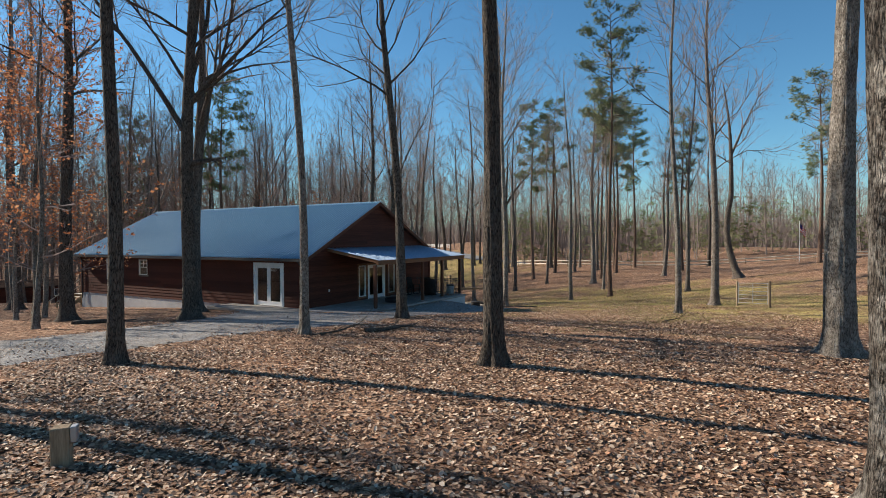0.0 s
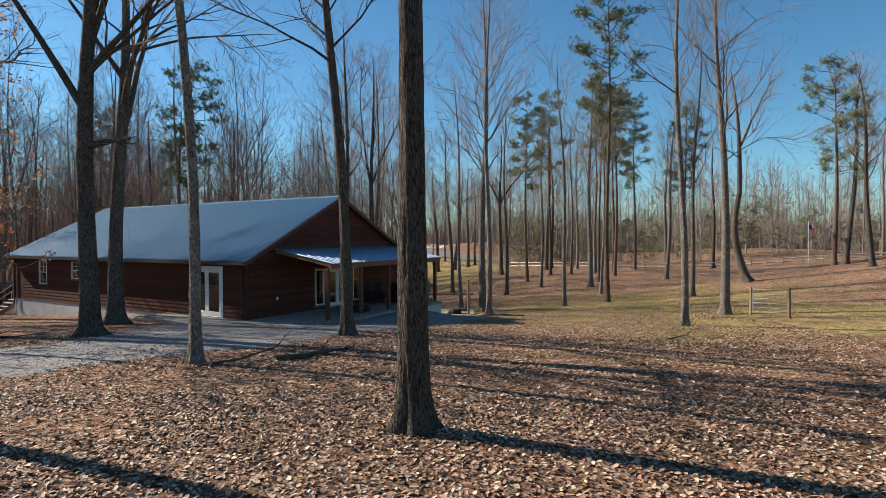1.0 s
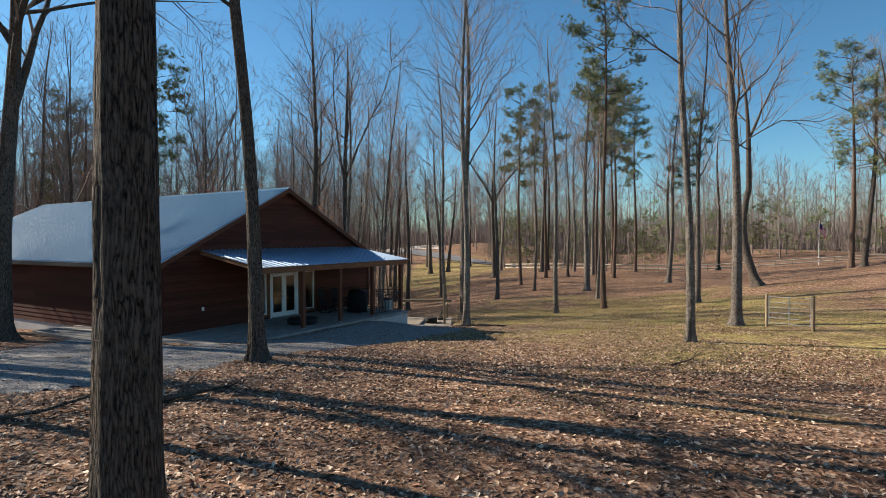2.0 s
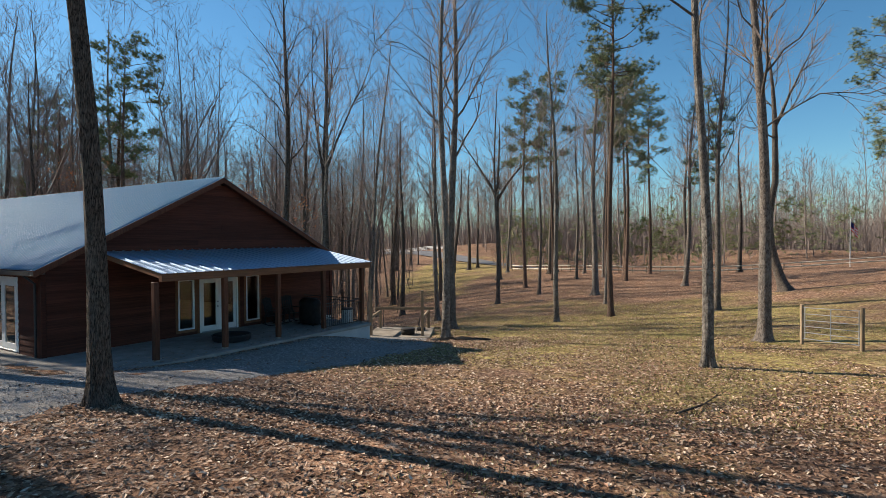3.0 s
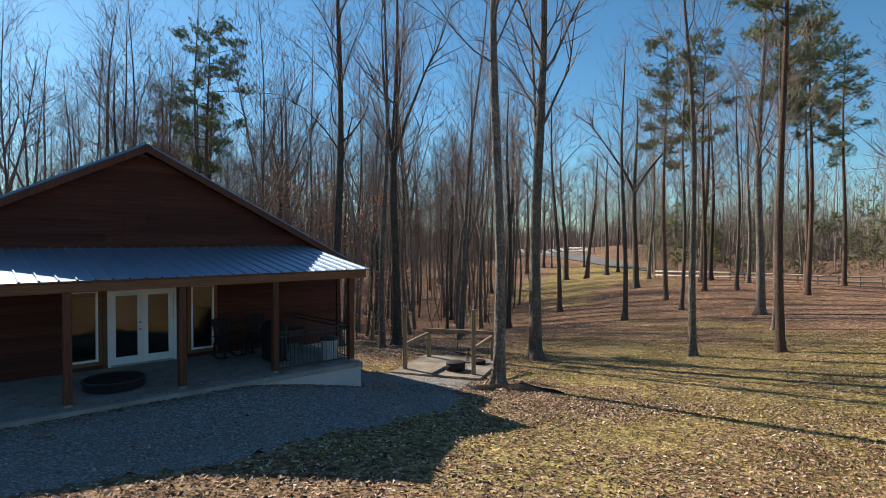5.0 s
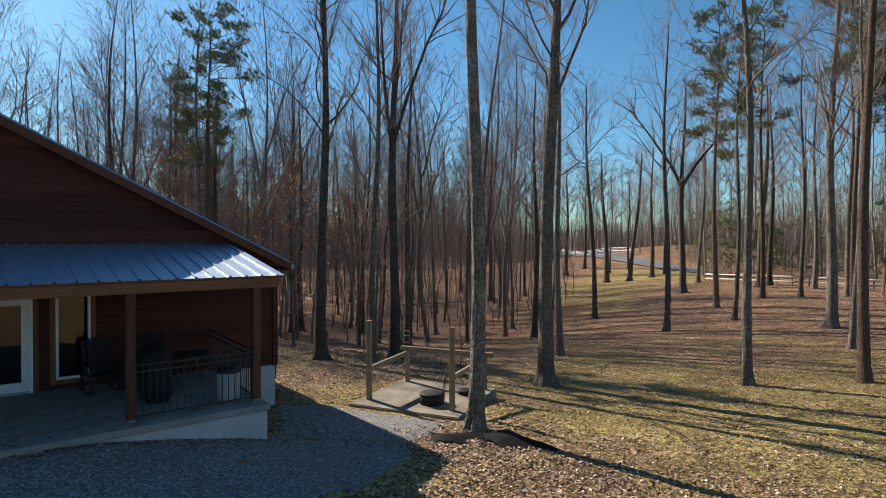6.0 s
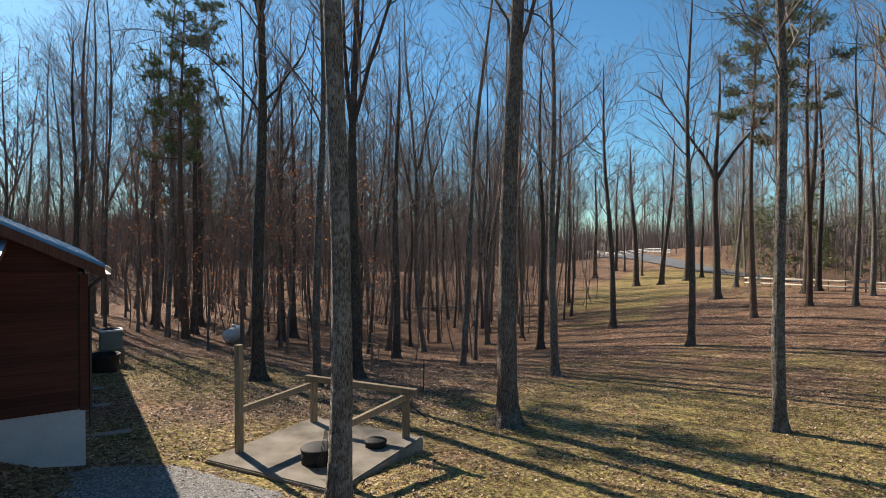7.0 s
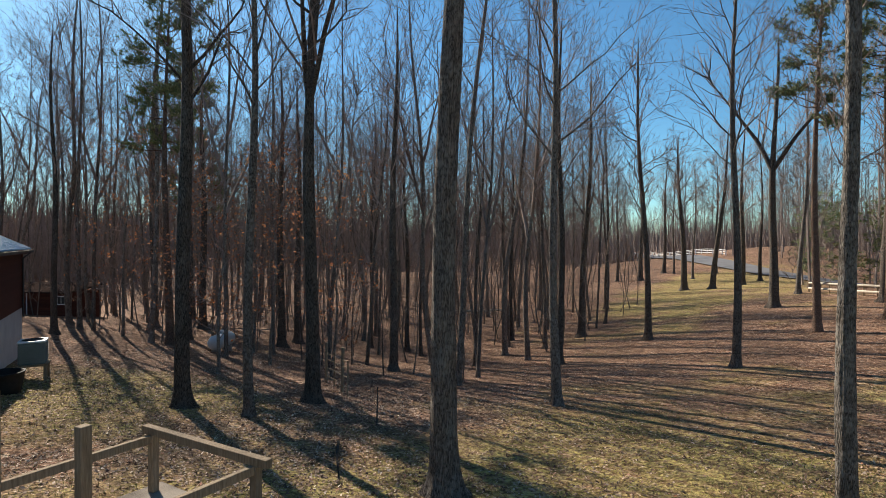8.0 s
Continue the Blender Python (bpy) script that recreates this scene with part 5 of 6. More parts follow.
chair = porch_chair(8.05, -0.85, 12)
porch_chair(9.0, -0.8, -8, chair)
grill = thing("covered_grill", at_house(8.9, -2.0, 0, 80), "barbecue grill under a black cover on the porch", "grill")
bm = bmesh.new()
lathe(bm, [(0.40, 0.05), (0.43, 0.3), (0.42, 0.75), (0.45, 0.86), (0.40, 1.0), (0.27, 1.09), (0.05, 1.11)], 20)
bmesh.ops.transform(bm, matrix=Matrix.Diagonal((1.45, 0.72, 1, 1)), verts=bm.verts)
for v in bm.verts:
    v.co.x += 0.025 * noise.noise((v.co.x * 4, v.co.y * 4, v.co.z * 3))
    v.co.y += 0.04 * noise.noise((v.co.y * 4 + 7, v.co.x * 4, v.co.z * 3))
part("cover", bm, RUBBER, grill, "", True)
for sx in (-0.5, 0.5):
    for sy in (-0.2, 0.2):
        part("caster", rod(bmesh.new(), (sx - 0.02, sy, 0.04), (sx + 0.02, sy, 0.04), 0.04, 10), BLACK, grill)
bin_ = thing("storage_bin", at_house(10.08, -2.98), "pale grey ribbed metal bin with a lid beside the porch railing", "bin")
part("body", lathe(bmesh.new(), [(0.21, 0.0), (0.22, 0.02), (0.24, 0.56), (0.25, 0.58)], 20), TANK, bin_, "", True)
part("lid", lathe(bmesh.new(), [(0.262, 0.56), (0.268, 0.60), (0.20, 0.64), (0.03, 0.66)], 20), BLACK, bin_, "dark lid", True)
for k in range(10):
    a = 2 * math.pi * k / 10
    part("rib", rod(bmesh.new(), (0.215 * math.cos(a), 0.215 * math.sin(a), 0.03), (0.238 * math.cos(a), 0.238 * math.sin(a), 0.55), 0.012, 5), GALV, bin_)
table = thing("patio_table", at_house(9.75, -1.35), "small black wire patio table", "table")
part("tabletop", lathe(bmesh.new(), [(0.40, 0.68), (0.42, 0.69), (0.42, 0.705), (0.40, 0.71)], 24), BLACK, table)
for k in range(4):
    a = radians(45 + 90 * k)
    part("leg", rod(bmesh.new(), (0.1 * math.cos(a), 0.1 * math.sin(a), 0.68), (0.34 * math.cos(a), 0.34 * math.sin(a), 0.0), 0.014, 6), BLACK, table)

# ---- by the far wall: condenser, tub, splash boards ----
def on_ground(x, y, rz=0.0, dz=0.0):
    return pose(x, y, gz(x, y) + dz, 0, 0, rz)


def house_xy(u, w):
    p = HOUSE @ Vector((u, w, 0))
    return p.x, p.y


cx, cy = house_xy(13.5, 15.6)
ac = thing("air_conditioner", on_ground(cx, cy, HA, 0.55), "grey-green outdoor air conditioner with a pale top on a raised stand", "air conditioner")
part("stand", boxed(-0.5, 0.5, -0.5, 0.5, -0.02, 0.06, 0.01), GREY_WOOD, ac)
for x in (-0.42, 0.42):
    for y in (-0.42, 0.42):
        part("leg", boxed(x - 0.05, x + 0.05, y - 0.05, y + 0.05, -0.8, -0.02, 0.005), GREY_WOOD, ac)
part("cabinet", boxed(-0.42, 0.42, -0.42, 0.42, 0.06, 0.86, 0.03), CABINET, ac)
part("top_cover", boxed(-0.45, 0.45, -0.45, 0.45, 0.86, 0.93, 0.02), WHITE, ac, "pale top cover")
for k in range(9):
    part("louvre", boxed(-0.435, 0.435, -0.435, 0.435, 0.14 + k * 0.075, 0.155 + k * 0.075), CABINET, ac)
bm = bmesh.new()
for k in range(4):
    lathe(bm, [(0.09 + 0.08 * k, 0.931), (0.10 + 0.08 * k, 0.945), (0.11 + 0.08 * k, 0.931)], 20)
part("fan_grille", bm, BLACK, ac)
cx, cy = house_xy(13.05, 12.6)
tub = thing("water_tub", on_ground(cx, cy), "black plastic tub standing beside the house wall", "tub")
part("body", lathe(bmesh.new(), [(0.50, -0.05), (0.56, 0.3), (0.60, 0.62), (0.64, 0.64), (0.64, 0.68), (0.58, 0.68), (0.52, 0.2), (0.1, 0.18)], 24), RUBBER, tub, "", True)
for w, l in ((2.3, 0.85), (5.6, 0.6), (8.4, 0.6)):
    cx, cy = house_xy(HW + 0.1 + l / 2, w)
    b = thing("splash_board", on_ground(cx, cy, HA, 0.05), "pale board laid on the ground below the wall", "board", "splash boards")
    part("plank", boxed(-l / 2, l / 2, -0.09, 0.09, -0.06, 0.0, 0.008), CONCRETE, b)

# ---- well pad ----
WZ = PAD_Z
pad = thing("well_pad", pose(0, 0, WZ), "square concrete well pad stained with leaves", "concrete pad")
V = [(0.20, 41.92), (3.66, 41.88), (3.74, 45.2), (0.42, 45.3)]
bm = bmesh.new()
top = [bm.verts.new((x, y, 0.0)) for x, y in V]
bot = [bm.verts.new((x, y, -0.75)) for x, y in V]
bm.faces.new(top)
for i in range(4):
    bm.faces.new((top[i], bot[i], bot[(i + 1) % 4], top[(i + 1) % 4]))
bm.faces.new(bot[::-1])
bmesh.ops.bevel(bm, geom=[e for e in bm.edges if all(v.co.z > -0.1 for v in e.verts)], offset=0.025, segments=2, affect="EDGES")
part("slab", bm, STAINED, pad)
guard = thing("post_and_rail", pose(0, 0, WZ), "weathered timber posts and rails round the well", "fence")
P1, P2, P3, P4 = (0.55, 42.55), (3.25, 42.45), (0.70, 44.95), (3.42, 44.95)
for (x, y), h in ((P1, 2.38), (P2, 2.35), (P3, 1.05), (P4, 1.05)):
    m = pose(x, y, 0, 0, 0, 4)
    part("post", boxed(-0.07, 0.07, -0.07, 0.07, 0.0, h, 0.008, m), GREY_WOOD, guard)


def timber(name, p, q, w, h, material, parent, bevel=0.006):
    p, q = Vector(p), Vector(q)
    d = q - p
    m = Matrix.Translation(p) @ d.to_track_quat("X", "Z").to_matrix().to_4x4()
    return part(name, boxed(0, d.length, -w / 2, w / 2, -h / 2, h / 2, bevel, m), material, parent)


timber("side_rail", (P1[0], P1[1] + 0.07, 0.92), (P3[0], P3[1] - 0.02, 0.98), 0.09, 0.14, GREY_WOOD, guard)
timber("side_rail", (P2[0], P2[1] + 0.07, 0.92), (P4[0], P4[1] - 0.02, 0.98), 0.09, 0.14, GREY_WOOD, guard)
timber("top_rail", (P3[0] - 0.25, P3[1], 1.12), (P4[0] + 0.3, P4[1], 1.12), 0.14, 0.14, GREY_WOOD, guard)
for x, y, r, h, n in ((2.45, 42.9, 0.36, 0.30, 0), (3.05, 44.2, 0.24, 0.12, 1)):
    w = thing("well_cover", pose(x, y, WZ), "round black plastic well cover", "well cover", "well covers")
    part("riser", lathe(bmesh.new(), [(r, 0.0), (r, h - 0.05), (r * 0.97, h - 0.04)], 28), RUBBER, w, "", True)
    part("lid", lathe(bmesh.new(), [(r * 1.04, h - 0.04), (r * 1.05, h), (r * 0.9, h + 0.025), (0.02, h + 0.035)], 28), RUBBER, w, "", True)
hose = thing("cable_coil", pose(P2[0] - 0.12, P2[1] - 0.02, WZ), "loops of thin wire hanging on a timber post", "cable")
bm = bmesh.new()
for k in range(5):
    pr = None
    for i in range(13):
        t = math.pi * i / 12
        c = Vector((-0.02 - 0.05 * k * math.sin(t), -0.10 - 0.02 * k, 0.95 - 0.9 * math.sin(t) * (0.85 + 0.03 * k)))
        if pr is not None:
            rod(bm, pr, c, 0.006, 4)
        pr = c
part("loop", bm, BLACK, hose)
for x, y, rz, s in ((4.45, 39.65, 20, 0.62), (5.75, 39.95, -35, 0.85)):
    h = thing("ground_mat", on_ground(x, y, rz, 0.03), "curled grey rubber mat lying on leaves", "mat", "mats")
    bm = bmesh.new()
    g = 10
    vs = [[bm.verts.new(((i / g - 0.5) * 2 * s, (j / g - 0.5) * 1.1 * s, 0.03 + 0.09 * math.sin(i * 0.55) * math.sin(j * 0.3 + 0.5))) for i in range(g + 1)] for j in range(g + 1)]
    for j in range(g):
        for i in range(g):
            bm.faces.new((vs[j][i], vs[j][i + 1], vs[j + 1][i + 1], vs[j + 1][i]))
    ret = bmesh.ops.solidify(bm, geom=bm.faces[:], thickness=0.02)
    part("sheet", bm, RUBBER, h, "", True)

# ---- gate panel standing in the clearing ----
GA, GB = Vector((19.1, 36.5)), Vector((19.75, 34.0))
gate = thing("livestock_gate", pose(0, 0, 0), "tubular steel gate panel between two wooden posts in the grass", "gate")
for p in (GA, GB):
    z = gz(p.x, p.y)
    part("gate_post", rod(bmesh.new(), (p.x, p.y, z - 0.3), (p.x, p.y, z + 1.6), 0.075, 9, 0.068), GREY_WOOD, gate)
for k in range(6):
    z = 0.22 + k * 0.25
    part("bar", rod(bmesh.new(), (GA.x, GA.y, gz(*GA) + z), (GB.x, GB.y, gz(*GB) + z), 0.014, 6), GALV, gate)
for f in (0.05, 0.5, 0.95):
    c = GA.lerp(GB, f)
    z = gz(c.x, c.y)
    part("upright", rod(bmesh.new(), (c.x, c.y, z + 0.2), (c.x, c.y, z + 1.49), 0.018, 6), GALV, gate)

# ---- rail fence along the far edge of the clearing ----
FENCE = bezier([(13.2, 101.5), (16.0, 97.0), (20.5, 92.6), (28.0, 89.0), (37.5, 89.5), (47.0, 91.5), (61.0, 92.6), (85, 96)], 5)
fence = thing("rail_fence", pose(0, 0, 0), "pale split-rail fence along the edge of the clearing", "fence")
fp = [Vector(p) for p in FENCE]
for k, p in enumerate(fp):
    z = gz(p.x, p.y)
    part("post", boxed(p.x - 0.05, p.x + 0.05, p.y - 0.06, p.y + 0.06, z - 0.2, z + 1.0, 0.01), GREY_WOOD, fence)
    if k:
        o = fp[k - 1]
        for h in (0.35, 0.85):
            part("rail", rod(bmesh.new(), (o.x, o.y - 0.09, gz(o.x, o.y) + h), (p.x, p.y - 0.09, z + h), 0.085, 6), RAIL_WOOD, fence)
# white board fence by the lane
fence2 = thing("board_fence", pose(0, 0, 0), "white board fence beside the far lane", "fence")
fp = [Vector(p) for p in bezier([(-26, 230), (-16, 196), (-5, 176), (2, 163)], 6)]
for k, p in enumerate(fp):
    z = gz(p.x, p.y)
    part("post", boxed(p.x - 0.08, p.x + 0.08, p.y - 0.08, p.y + 0.08, z - 0.2, z + 1.12), WHITE, fence2)
    if k:
        o = fp[k - 1]
        for h in (0.35, 0.7, 1.05):
            timber("board", (o.x, o.y, gz(o.x, o.y) + h), (p.x, p.y, z + h), 0.04, 0.11, WHITE, fence2, 0)

# ---- tank, shed, flag, posts in the woods ----
tx, ty = -21.2, 63.5
tank = thing("propane_tank", on_ground(tx, ty, 118), "pale grey horizontal gas tank at the edge of the woods", "gas tank")
prof = [(0.02, -1.35), (0.25, -1.32), (0.42, -1.2), (0.49, -1.0), (0.49, 1.0), (0.42, 1.2), (0.25, 1.32), (0.02, 1.35)]
part("shell", lathe(bmesh.new(), prof, 24, pose(0, 0, 0.72, 0, 90, 0)), TANK, tank, "", True)
part("dome", lathe(bmesh.new(), [(0.16, 1.15), (0.17, 1.32), (0.12, 1.4), (0.02, 1.42)], 14), TANK, tank, "", True)
for sx in (-0.8, 0.8):
    part("foot", boxed(sx - 0.08, sx + 0.08, -0.3, 0.3, -0.15, 0.32, 0.01), CONCRETE, tank)
sx, sy = -47.7, 65.2
shed = thing("shed", on_ground(sx, sy, 25), "dark red-brown wooden shed with a small white window", "shed")
part("wall", boxed(-3.6, 3.6, -2, 2, -0.6, 2.35, 0.02), SIDING, shed)
for k in range(12):
    part("board", boxed(-3.63, 3.63, -2.03, 2.03, -0.1 + k * 0.2, 0.085 + k * 0.2), SIDING, shed)
bm = bmesh.new()
vs = [bm.verts.new((x, y, z)) for x in (-4.0, 4.0) for y, z in ((-2.6, 2.25), (2.4, 2.75), (2.4, 2.87), (-2.6, 2.37))]
for a, b, c, d in ((0, 1, 2, 3), (7, 6, 5, 4), (0, 4, 5, 1), (1, 5, 6, 2), (2, 6, 7, 3), (3, 7, 4, 0)):
    bm.faces.new((vs[a], vs[b], vs[c], vs[d]))
part("roof", bm, FELT, shed, "dark felt roof")
w = part("window", boxed(2.5, 3.3, -2.07, -2.02, 1.2, 2.0), WHITE, shed, "white window frame")
for x0, x1 in ((2.57, 2.87), (2.93, 3.23)):
    part("pane", boxed(x0, x1, -2.085, -2.072, 1.27, 1.93), BLACK, w)
part("door", boxed(-1.9, -1.0, -2.07, -2.02, -0.05, 1.95), POST_WOOD, shed)
part("pipe", rod(bmesh.new(), (-0.4, -2.1, -0.2), (-0.4, -2.1, 2.2), 0.05, 8), WHITE, shed, "thin white pipe on the wall")
fx, fy = 57.0, 90.0
flag = thing("flagpole", on_ground(fx, fy), "slim pole with a red and white striped flag", "flagpole")
part("pole", rod(bmesh.new(), (0, 0, -0.1), (0, 0, 6.4), 0.05, 8, 0.03), WHITE, flag)
RED = surface("flag_red", [(0.2, (0.42, 0.03, 0.04)), (0.8, (0.55, 0.05, 0.06))], rough=0.8, relief=0.05, vary=0)
NAVY = surface("flag_blue", [(0.2, (0.02, 0.03, 0.12)), (0.8, (0.04, 0.05, 0.17))], rough=0.8, relief=0.05, vary=0)


def cloth(name, z0, z1, x0, x1, material):
    V, F = [], []
    for i in range(7):
        x = x0 + (x1 - x0) * i / 6
        for z in (z0, z1):
            V.append((x * 0.55, 0.10 * math.sin(x * 6), z - x * 0.7))
    for i in range(6):
        F.append((2 * i, 2 * i + 2, 2 * i + 3, 2 * i + 1))
    return link_mesh(name, V, F, material, flag)


for k in range(7):
    cloth("stripe", 6.2 - 0.17 * (k + 1), 6.2 - 0.17 * k, 0.75 if k < 4 else 0.04, 1.7, RED if k % 2 == 0 else WHITE)
cloth("canton", 6.2 - 0.68, 6.2, 0.04, 0.75, NAVY)
PANEL = [(-8.35, 59.5, 1.95, 0.075), (-7.0, 58.55, 1.6, 0.03), (-5.6, 57.5, 1.95, 0.075), (-4.9, 57.0, 1.45, 0.035)]
panel = thing("fence_panel", pose(0, 0, 0), "short dark weathered fence panel at the edge of the woods", "fence")
for x, y, h, r in PANEL:
    part("post", rod(bmesh.new(), (x, y, gz(x, y) - 0.2), (x + 0.04, y, gz(x, y) + h), r, 7, r * 0.9), GREY_WOOD, panel)
for (x0, y0, h0, r0), (x1, y1, h1, r1) in zip(PANEL, PANEL[1:]):
    for k in (0.35, 0.75, 1.15, 1.42):
        part("rail", rod(bmesh.new(), (x0, y0, gz(x0, y0) + k), (x1, y1, gz(x1, y1) + k), 0.022, 6), GREY_WOOD, panel)
p = thing("metal_stake", on_ground(-0.28, 52.97), "thin dark metal stake in the leaf litter", "stake", "stakes")
part("shaft", rod(bmesh.new(), (0, 0, -0.2), (0.02, 0, 1.25), 0.022, 6), BLACK, p)
p = thing("wooden_bollard", on_ground(-4.62, 6.75, 20), "short square timber post with a small electrical box", "post")
part("post", boxed(-0.1, 0.1, -0.1, 0.1, -0.2, 0.46, 0.012), GREY_WOOD, p)
part("electrical_box", boxed(0.101, 0.17, -0.07, 0.07, 0.27, 0.46, 0.008), GALV, p)


def fallen(name, line, r, label, category, twigs=5, seed=1):
    rng = random.Random(seed)
    s = Shape()
    pts = [Vector((x, y, gz(x, y) + z)) for x, y, z in line]
    s.tube(pts, [r * (1 - 0.6 * k / len(pts)) for k in range(len(pts))], 8)
    for _ in range(twigs):
        q, d = along(pts, rng.uniform(0.3, 1.0))
        e = rand_dir(rng, d, 0.7)
        e.z = abs(e.z) * 0.5
        s.tube(grow(rng, q, e, rng.uniform(0.4, 1.2), 3, 0, 0.15), [r * 0.3, r * 0.22, r * 0.12, 0], 4)
    ob = link_mesh(name, s.v, s.f, RAIL_WOOD if r > 0.15 else BARK, smooth=True)
    return tagged(ob, label, category, "fallen wood")


fallen("fallen_branch", [(-2.6, 18.5, 0.06), (-2.1, 18.7, 0.08), (-1.6, 19.5, 0.1), (-1.1, 20.3, 0.06)], 0.09, "fallen branch lying in the leaf litter", "branch", 4, 2)
fallen("fallen_branch", [(-4.2, 17.6, 0.04), (-3.4, 18.2, 0.10), (-2.9, 19.2, 0.22), (-2.6, 19.8, 0.5)], 0.03, "fallen branch lying in the leaf litter", "branch", 5, 3)
fallen("fallen_branch", [(9.6, 24.6, 0.04), (10.4, 25.2, 0.12), (11.0, 25.9, 0.2)], 0.025, "fallen twiggy branch in the grass", "branch", 8, 4)
fallen("fallen_branch", [(0.2, 50.6, 0.03), (1.2, 49.4, 0.05), (2.6, 47.9, 0.04)], 0.04, "fallen branch lying in the leaf litter", "branch", 3, 5)
fallen("fallen_log", [(-26, 99.5, 0.3), (-21, 101.5, 0.32), (-15.5, 104.0, 0.3)], 0.18, "pale fallen trunk in the woods", "log", 2, 6)
fallen("fallen_log", [(-15.6, 23.6, 0.06), (-14.4, 23.9, 0.1), (-13.4, 24.4, 0.06)], 0.12, "short fallen log in the leaf litter", "log", 2, 7)


# ---- leaves, grass and loose stones on the ground ----
def in_house(x, y):
    u, w = (x - HX) * HC + (y - HY) * HS, -(x - HX) * HS + (y - HY) * HC
    return ((u > -0.1) & (u < HW + 0.1) & (w > -0.1) & (w < HL)) | ((u > -1.8) & (u < 10.7) & (w > -3.9) & (w < 5.9) & (w < 5.9)) & ((w < 0) | (u < 0))


def in_outline(x, y, outline):
    ins = np.zeros(x.shape, bool)
    pts = outline + outline[:1]
    for (x0, y0), (x1, y1) in zip(pts, pts[1:]):
        if y0 == y1:
            continue
        ins ^= ((y0 > y) != (y1 > y)) & (x < (x1 - x0) * (y - y0) / (y1 - y0) + x0)
    return ins


nrng = np.random.default_rng(21)


def strewn(n, x0, x1, y0, y1):
    x, y = nrng.uniform(x0, x1, n), nrng.uniform(y0, y1, n)
    k = ~in_house(x, y)
    return x[k], y[k]


def leaf_cover(name, x, y, size, material, label, shape, folds, lift=0.014, curl=0.3):
    """Curled leaves: blades folded along the midrib."""
    n, local = len(x), np.array(shape)
    m = len(shape)
    z = height(x, y) + lift * nrng.random(n)
    a, s = nrng.uniform(0, 6.28, n), size * nrng.uniform(0.5, 1.4, n)
    tip, roll = nrng.normal(0, curl, n), nrng.normal(0, curl, n)
    P = local[None] * s[:, None, None] * 0.5
    ca, sa = np.cos(a)[:, None], np.sin(a)[:, None]
    px, py, pz = P[..., 0], P[..., 1], P[..., 2] * nrng.uniform(-0.6, 2.2, n)[:, None]
    pz = pz + px * tip[:, None] + py * roll[:, None]
    V = np.stack([x[:, None] + px * ca - py * sa, y[:, None] + px * sa + py * ca, z[:, None] + pz + 0.010], -1).reshape(-1, 3)
    b = np.arange(n)[:, None] * m
    F = np.concatenate([b + np.array(q) for q in folds], 0)
    return tagged(big_mesh(name, V, F, material), label, "leaves", kind="stuff")


def litter(boxes):
    xs, ys = [], []
    for n, box_ in boxes:
        x, y = strewn(n, *box_)
        xs.append(x)
        ys.append(y)
    x, y = np.concatenate(xs), np.concatenate(ys)
    patch = np.array([noise.noise((a * 0.35, b * 0.35, 9.0)) for a, b in zip(x, y)])
    stone = in_outline(x, y, GRAVEL_EDGE)
    field = np.exp(-(((x - 13) / 12) ** 2 + ((y - 42) / 17) ** 2))
    keep = (patch + nrng.normal(0, 0.25, len(x)) > -0.45 + 0.28 * field) & (~stone | (nrng.random(len(x)) < 0.10 + 0.55 * (patch > 0.12)))
    return x[keep], y[keep]


x, y = litter(((110000, (-9, 11, 3, 15)),))
leaf_cover("fallen_leaves", x, y, 0.07, LEAF, "dry brown oak leaves covering the ground", [(-1, 0, 0.0), (-0.35, 0.60, 0.16), (0.45, 0.48, 0.14), (1, 0, 0.10), (0.45, -0.48, 0.14), (-0.35, -0.60, 0.16)], ((0, 1, 2, 3), (0, 3, 4, 5)))
x, y = litter(((66000, (-13, 14, 12, 26)), (70000, (-4, 18, 22, 40)), (45000, (-4, 22, 38, 58)), (22000, (-15, 2, 40, 60)), (14000, (-5, 28, 56, 85)), (9000, (2.5, 8.5, 35.5, 42)), (26000, (-22, 4, 46, 70)), (16000, (-34, 4, 62, 92))))
leaf_cover("fallen_leaves", x, y, 0.085, LEAF, "dry brown leaves scattered over the clearing", [(-1, 0, 0.0), (0, 0.5, 0.2), (1, 0, 0.1), (0, -0.5, 0.2)], ((0, 1, 2), (0, 2, 3)))


def blades(name, x, y, material, label, tall):
    n = len(x)
    z = height(x, y)
    a, h = nrng.uniform(0, 6.28, n), tall * nrng.uniform(0.4, 1.3, n)
    w = 0.009
    dx, dy = np.cos(a) * w, np.sin(a) * w
    lx, ly = nrng.normal(0, 0.45, n) * h, nrng.normal(0, 0.45, n) * h
    V = np.stack([np.stack([x - dx, y - dy, z], -1), np.stack([x + dx, y + dy, z], -1), np.stack([x + lx, y + ly, z + h], -1)], 1).reshape(-1, 3)
    F = np.arange(3 * n).reshape(-1, 3)
    return tagged(big_mesh(name, V, F, material), label, "grass", kind="stuff")


x, y = strewn(190000, 0, 26, 18, 62)
x2, y2 = strewn(30000, -18, 0, 40, 56)
x, y = np.concatenate([x, x2]), np.concatenate([y, y2])
patch = np.array([noise.noise((a * 0.22, b * 0.22, 2.0)) for a, b in zip(x, y)])
field = np.maximum(np.exp(-(((x - 13) / 13) ** 2 + ((y - 42) / 18) ** 2)), np.exp(-(((x + 9) / 9) ** 2 + ((y - 49) / 6) ** 2)))
keep = (patch + nrng.normal(0, 0.15, len(x)) > 0.42 - 0.6 * field) & ~in_outline(x, y, GRAVEL_EDGE)
blades("grass", x[keep], y[keep], GRASS, "short yellow-green winter grass", 0.06)

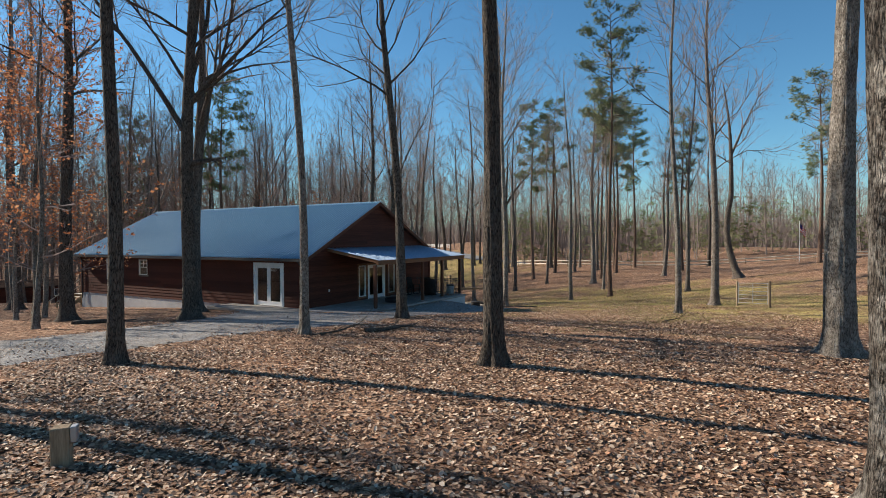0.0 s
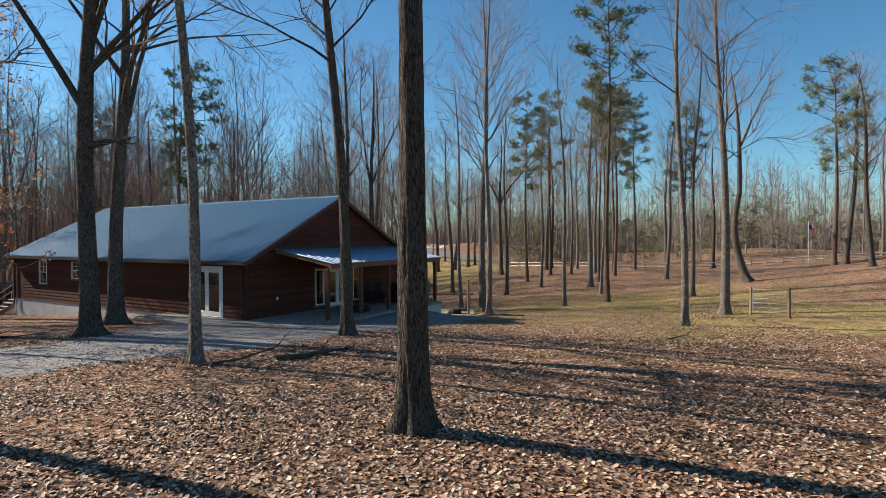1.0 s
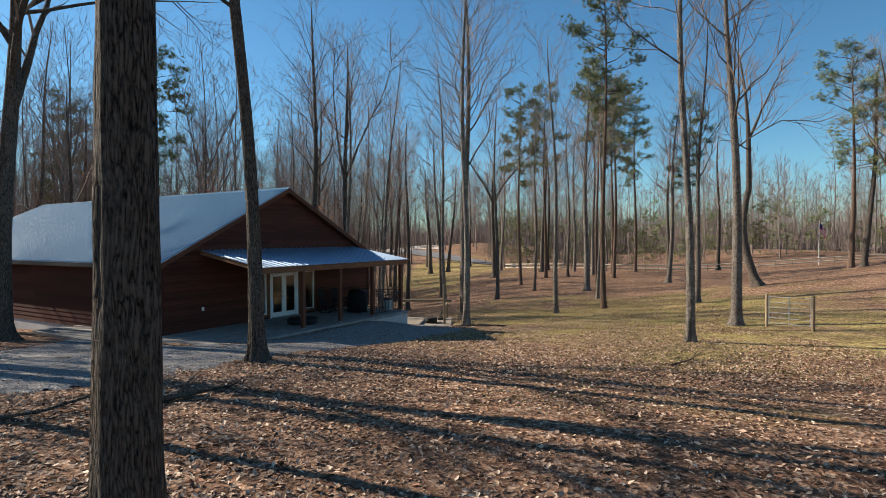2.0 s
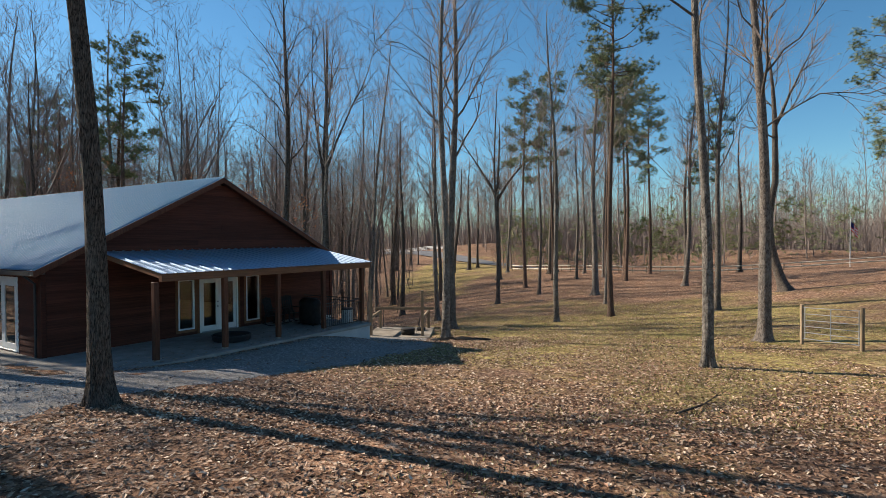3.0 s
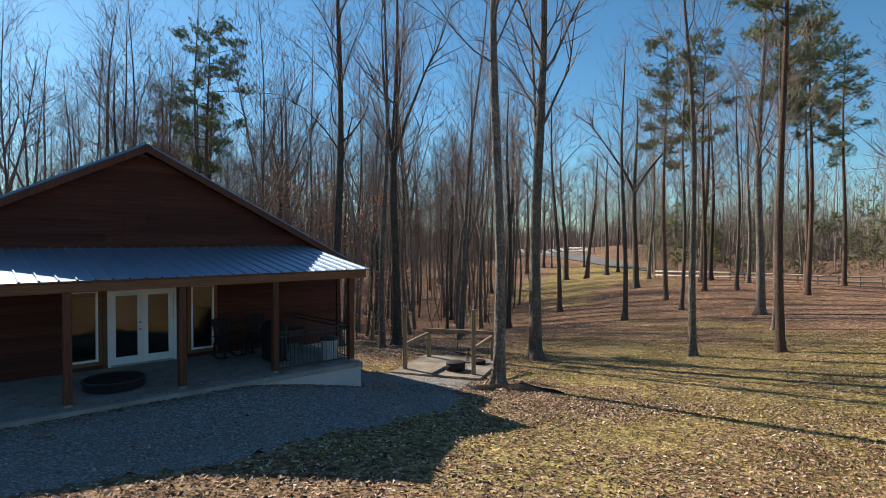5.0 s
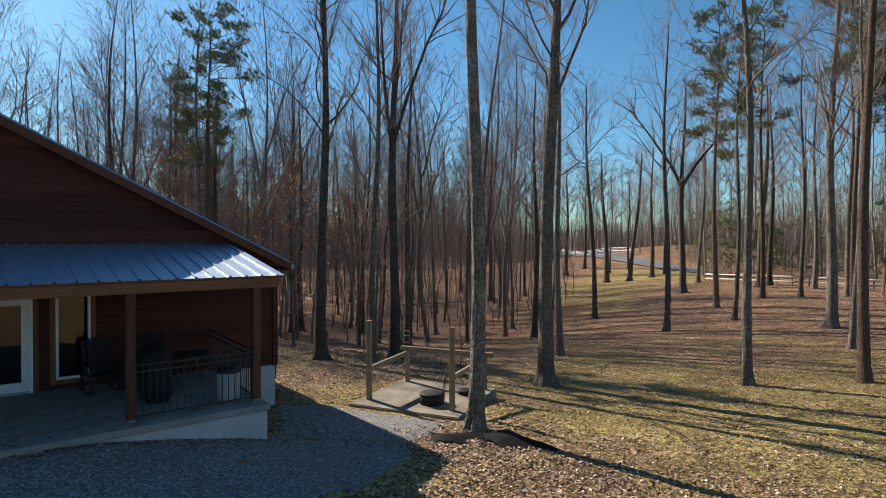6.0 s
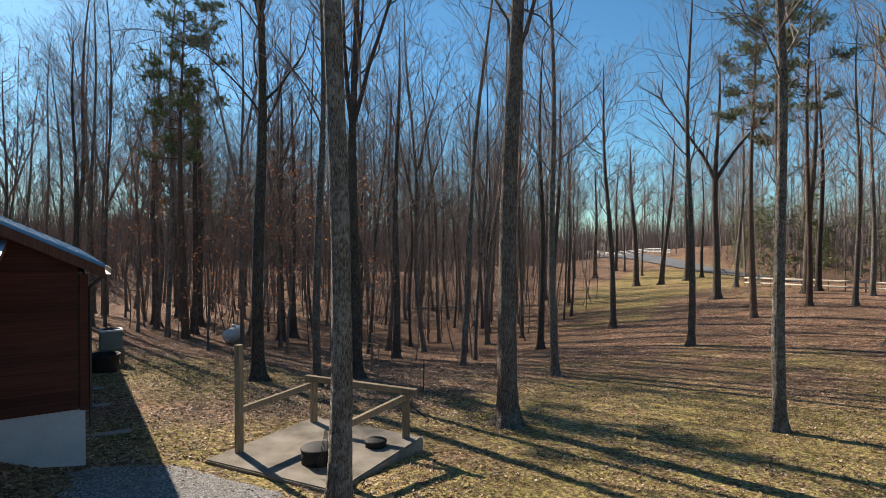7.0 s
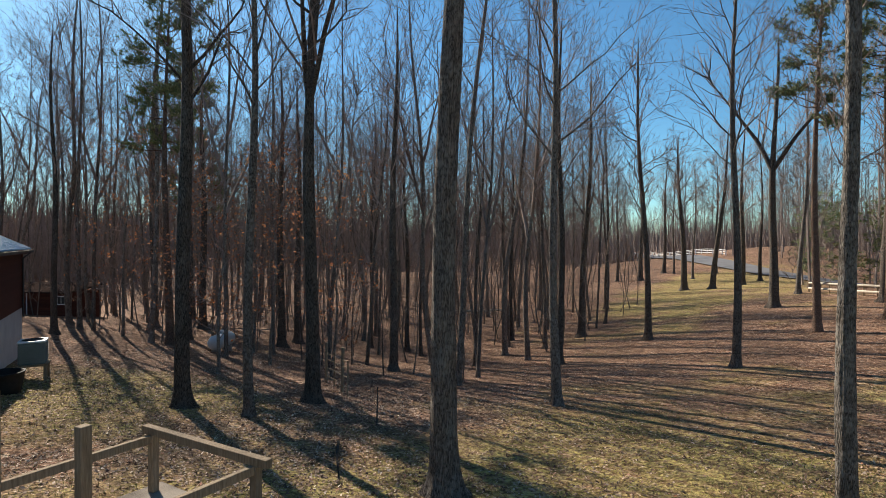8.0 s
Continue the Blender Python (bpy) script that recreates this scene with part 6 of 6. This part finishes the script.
x, y = strewn(30000, -14, 5, 12, 42)
k = in_outline(x, y, GRAVEL_EDGE)
x, y = x[k], y[k]
n = len(x)
oct_ = np.array([(1, 0, 0), (0, 1, 0), (-1, 0, 0), (0, -1, 0), (0.2, 0.1, 0.8)]) * 0.5
s = nrng.uniform(0.02, 0.055, n)
a = nrng.uniform(0, 6.28, n)
P = oct_[None] * s[:, None, None] * nrng.uniform(0.6, 1.4, (n, 5, 1))
ca, sa = np.cos(a)[:, None], np.sin(a)[:, None]
V = np.stack([x[:, None] + P[..., 0] * ca - P[..., 1] * sa, y[:, None] + P[..., 0] * sa + P[..., 1] * ca, height(x, y)[:, None] + 0.022 + P[..., 2]], -1).reshape(-1, 3)
b = np.arange(n)[:, None] * 5
F = np.concatenate([b + np.array(q) for q in ((0, 1, 4), (1, 2, 4), (2, 3, 4), (3, 0, 4))], 0)
tagged(big_mesh("loose_gravel", V, F, PEBBLE), "loose grey crushed stones", "gravel", kind="stuff")


# leaves blown onto the porch
n = 420
u, w = nrng.uniform(0.2, 10.3, n), -3.75 + np.abs(nrng.normal(0, 1.1, n))
k = w < -0.1
u, w = u[k], w[k]
level = np.full(len(u), HZ + 0.002)
u2 = nrng.uniform(-0.4, 10.6, 900)
w2 = -3.87 - np.abs(nrng.normal(0, 0.10, 900)) * (1 + np.sin(u2 * 2.3) * 0.7)
u, w = np.concatenate([u, u2]), np.concatenate([w, w2])
x, y = HX + u * HC - w * HS, HY + u * HS + w * HC
level = np.concatenate([level, height(x[-900:], y[-900:]) + 0.035])
n = len(x)
a, s = nrng.uniform(0, 6.28, n), nrng.uniform(0.05, 0.12, n)
local = np.array([(-0.5, 0, 0.0), (0, 0.3, 0.12), (0.5, 0, 0.05), (0, -0.3, 0.12)])
P = local[None] * s[:, None, None]
ca, sa = np.cos(a)[:, None], np.sin(a)[:, None]
V = np.stack([x[:, None] + P[..., 0] * ca - P[..., 1] * sa, y[:, None] + P[..., 0] * sa + P[..., 1] * ca, level[:, None] + P[..., 2]], -1).reshape(-1, 3)
b = np.arange(n)[:, None] * 4
F = np.concatenate([b + np.array([0, 1, 2]), b + np.array([0, 2, 3])], 0)
tagged(big_mesh("porch_leaves", V, F, LEAF), "dry leaves blown onto the porch slab and along its edge", "leaves", kind="stuff")
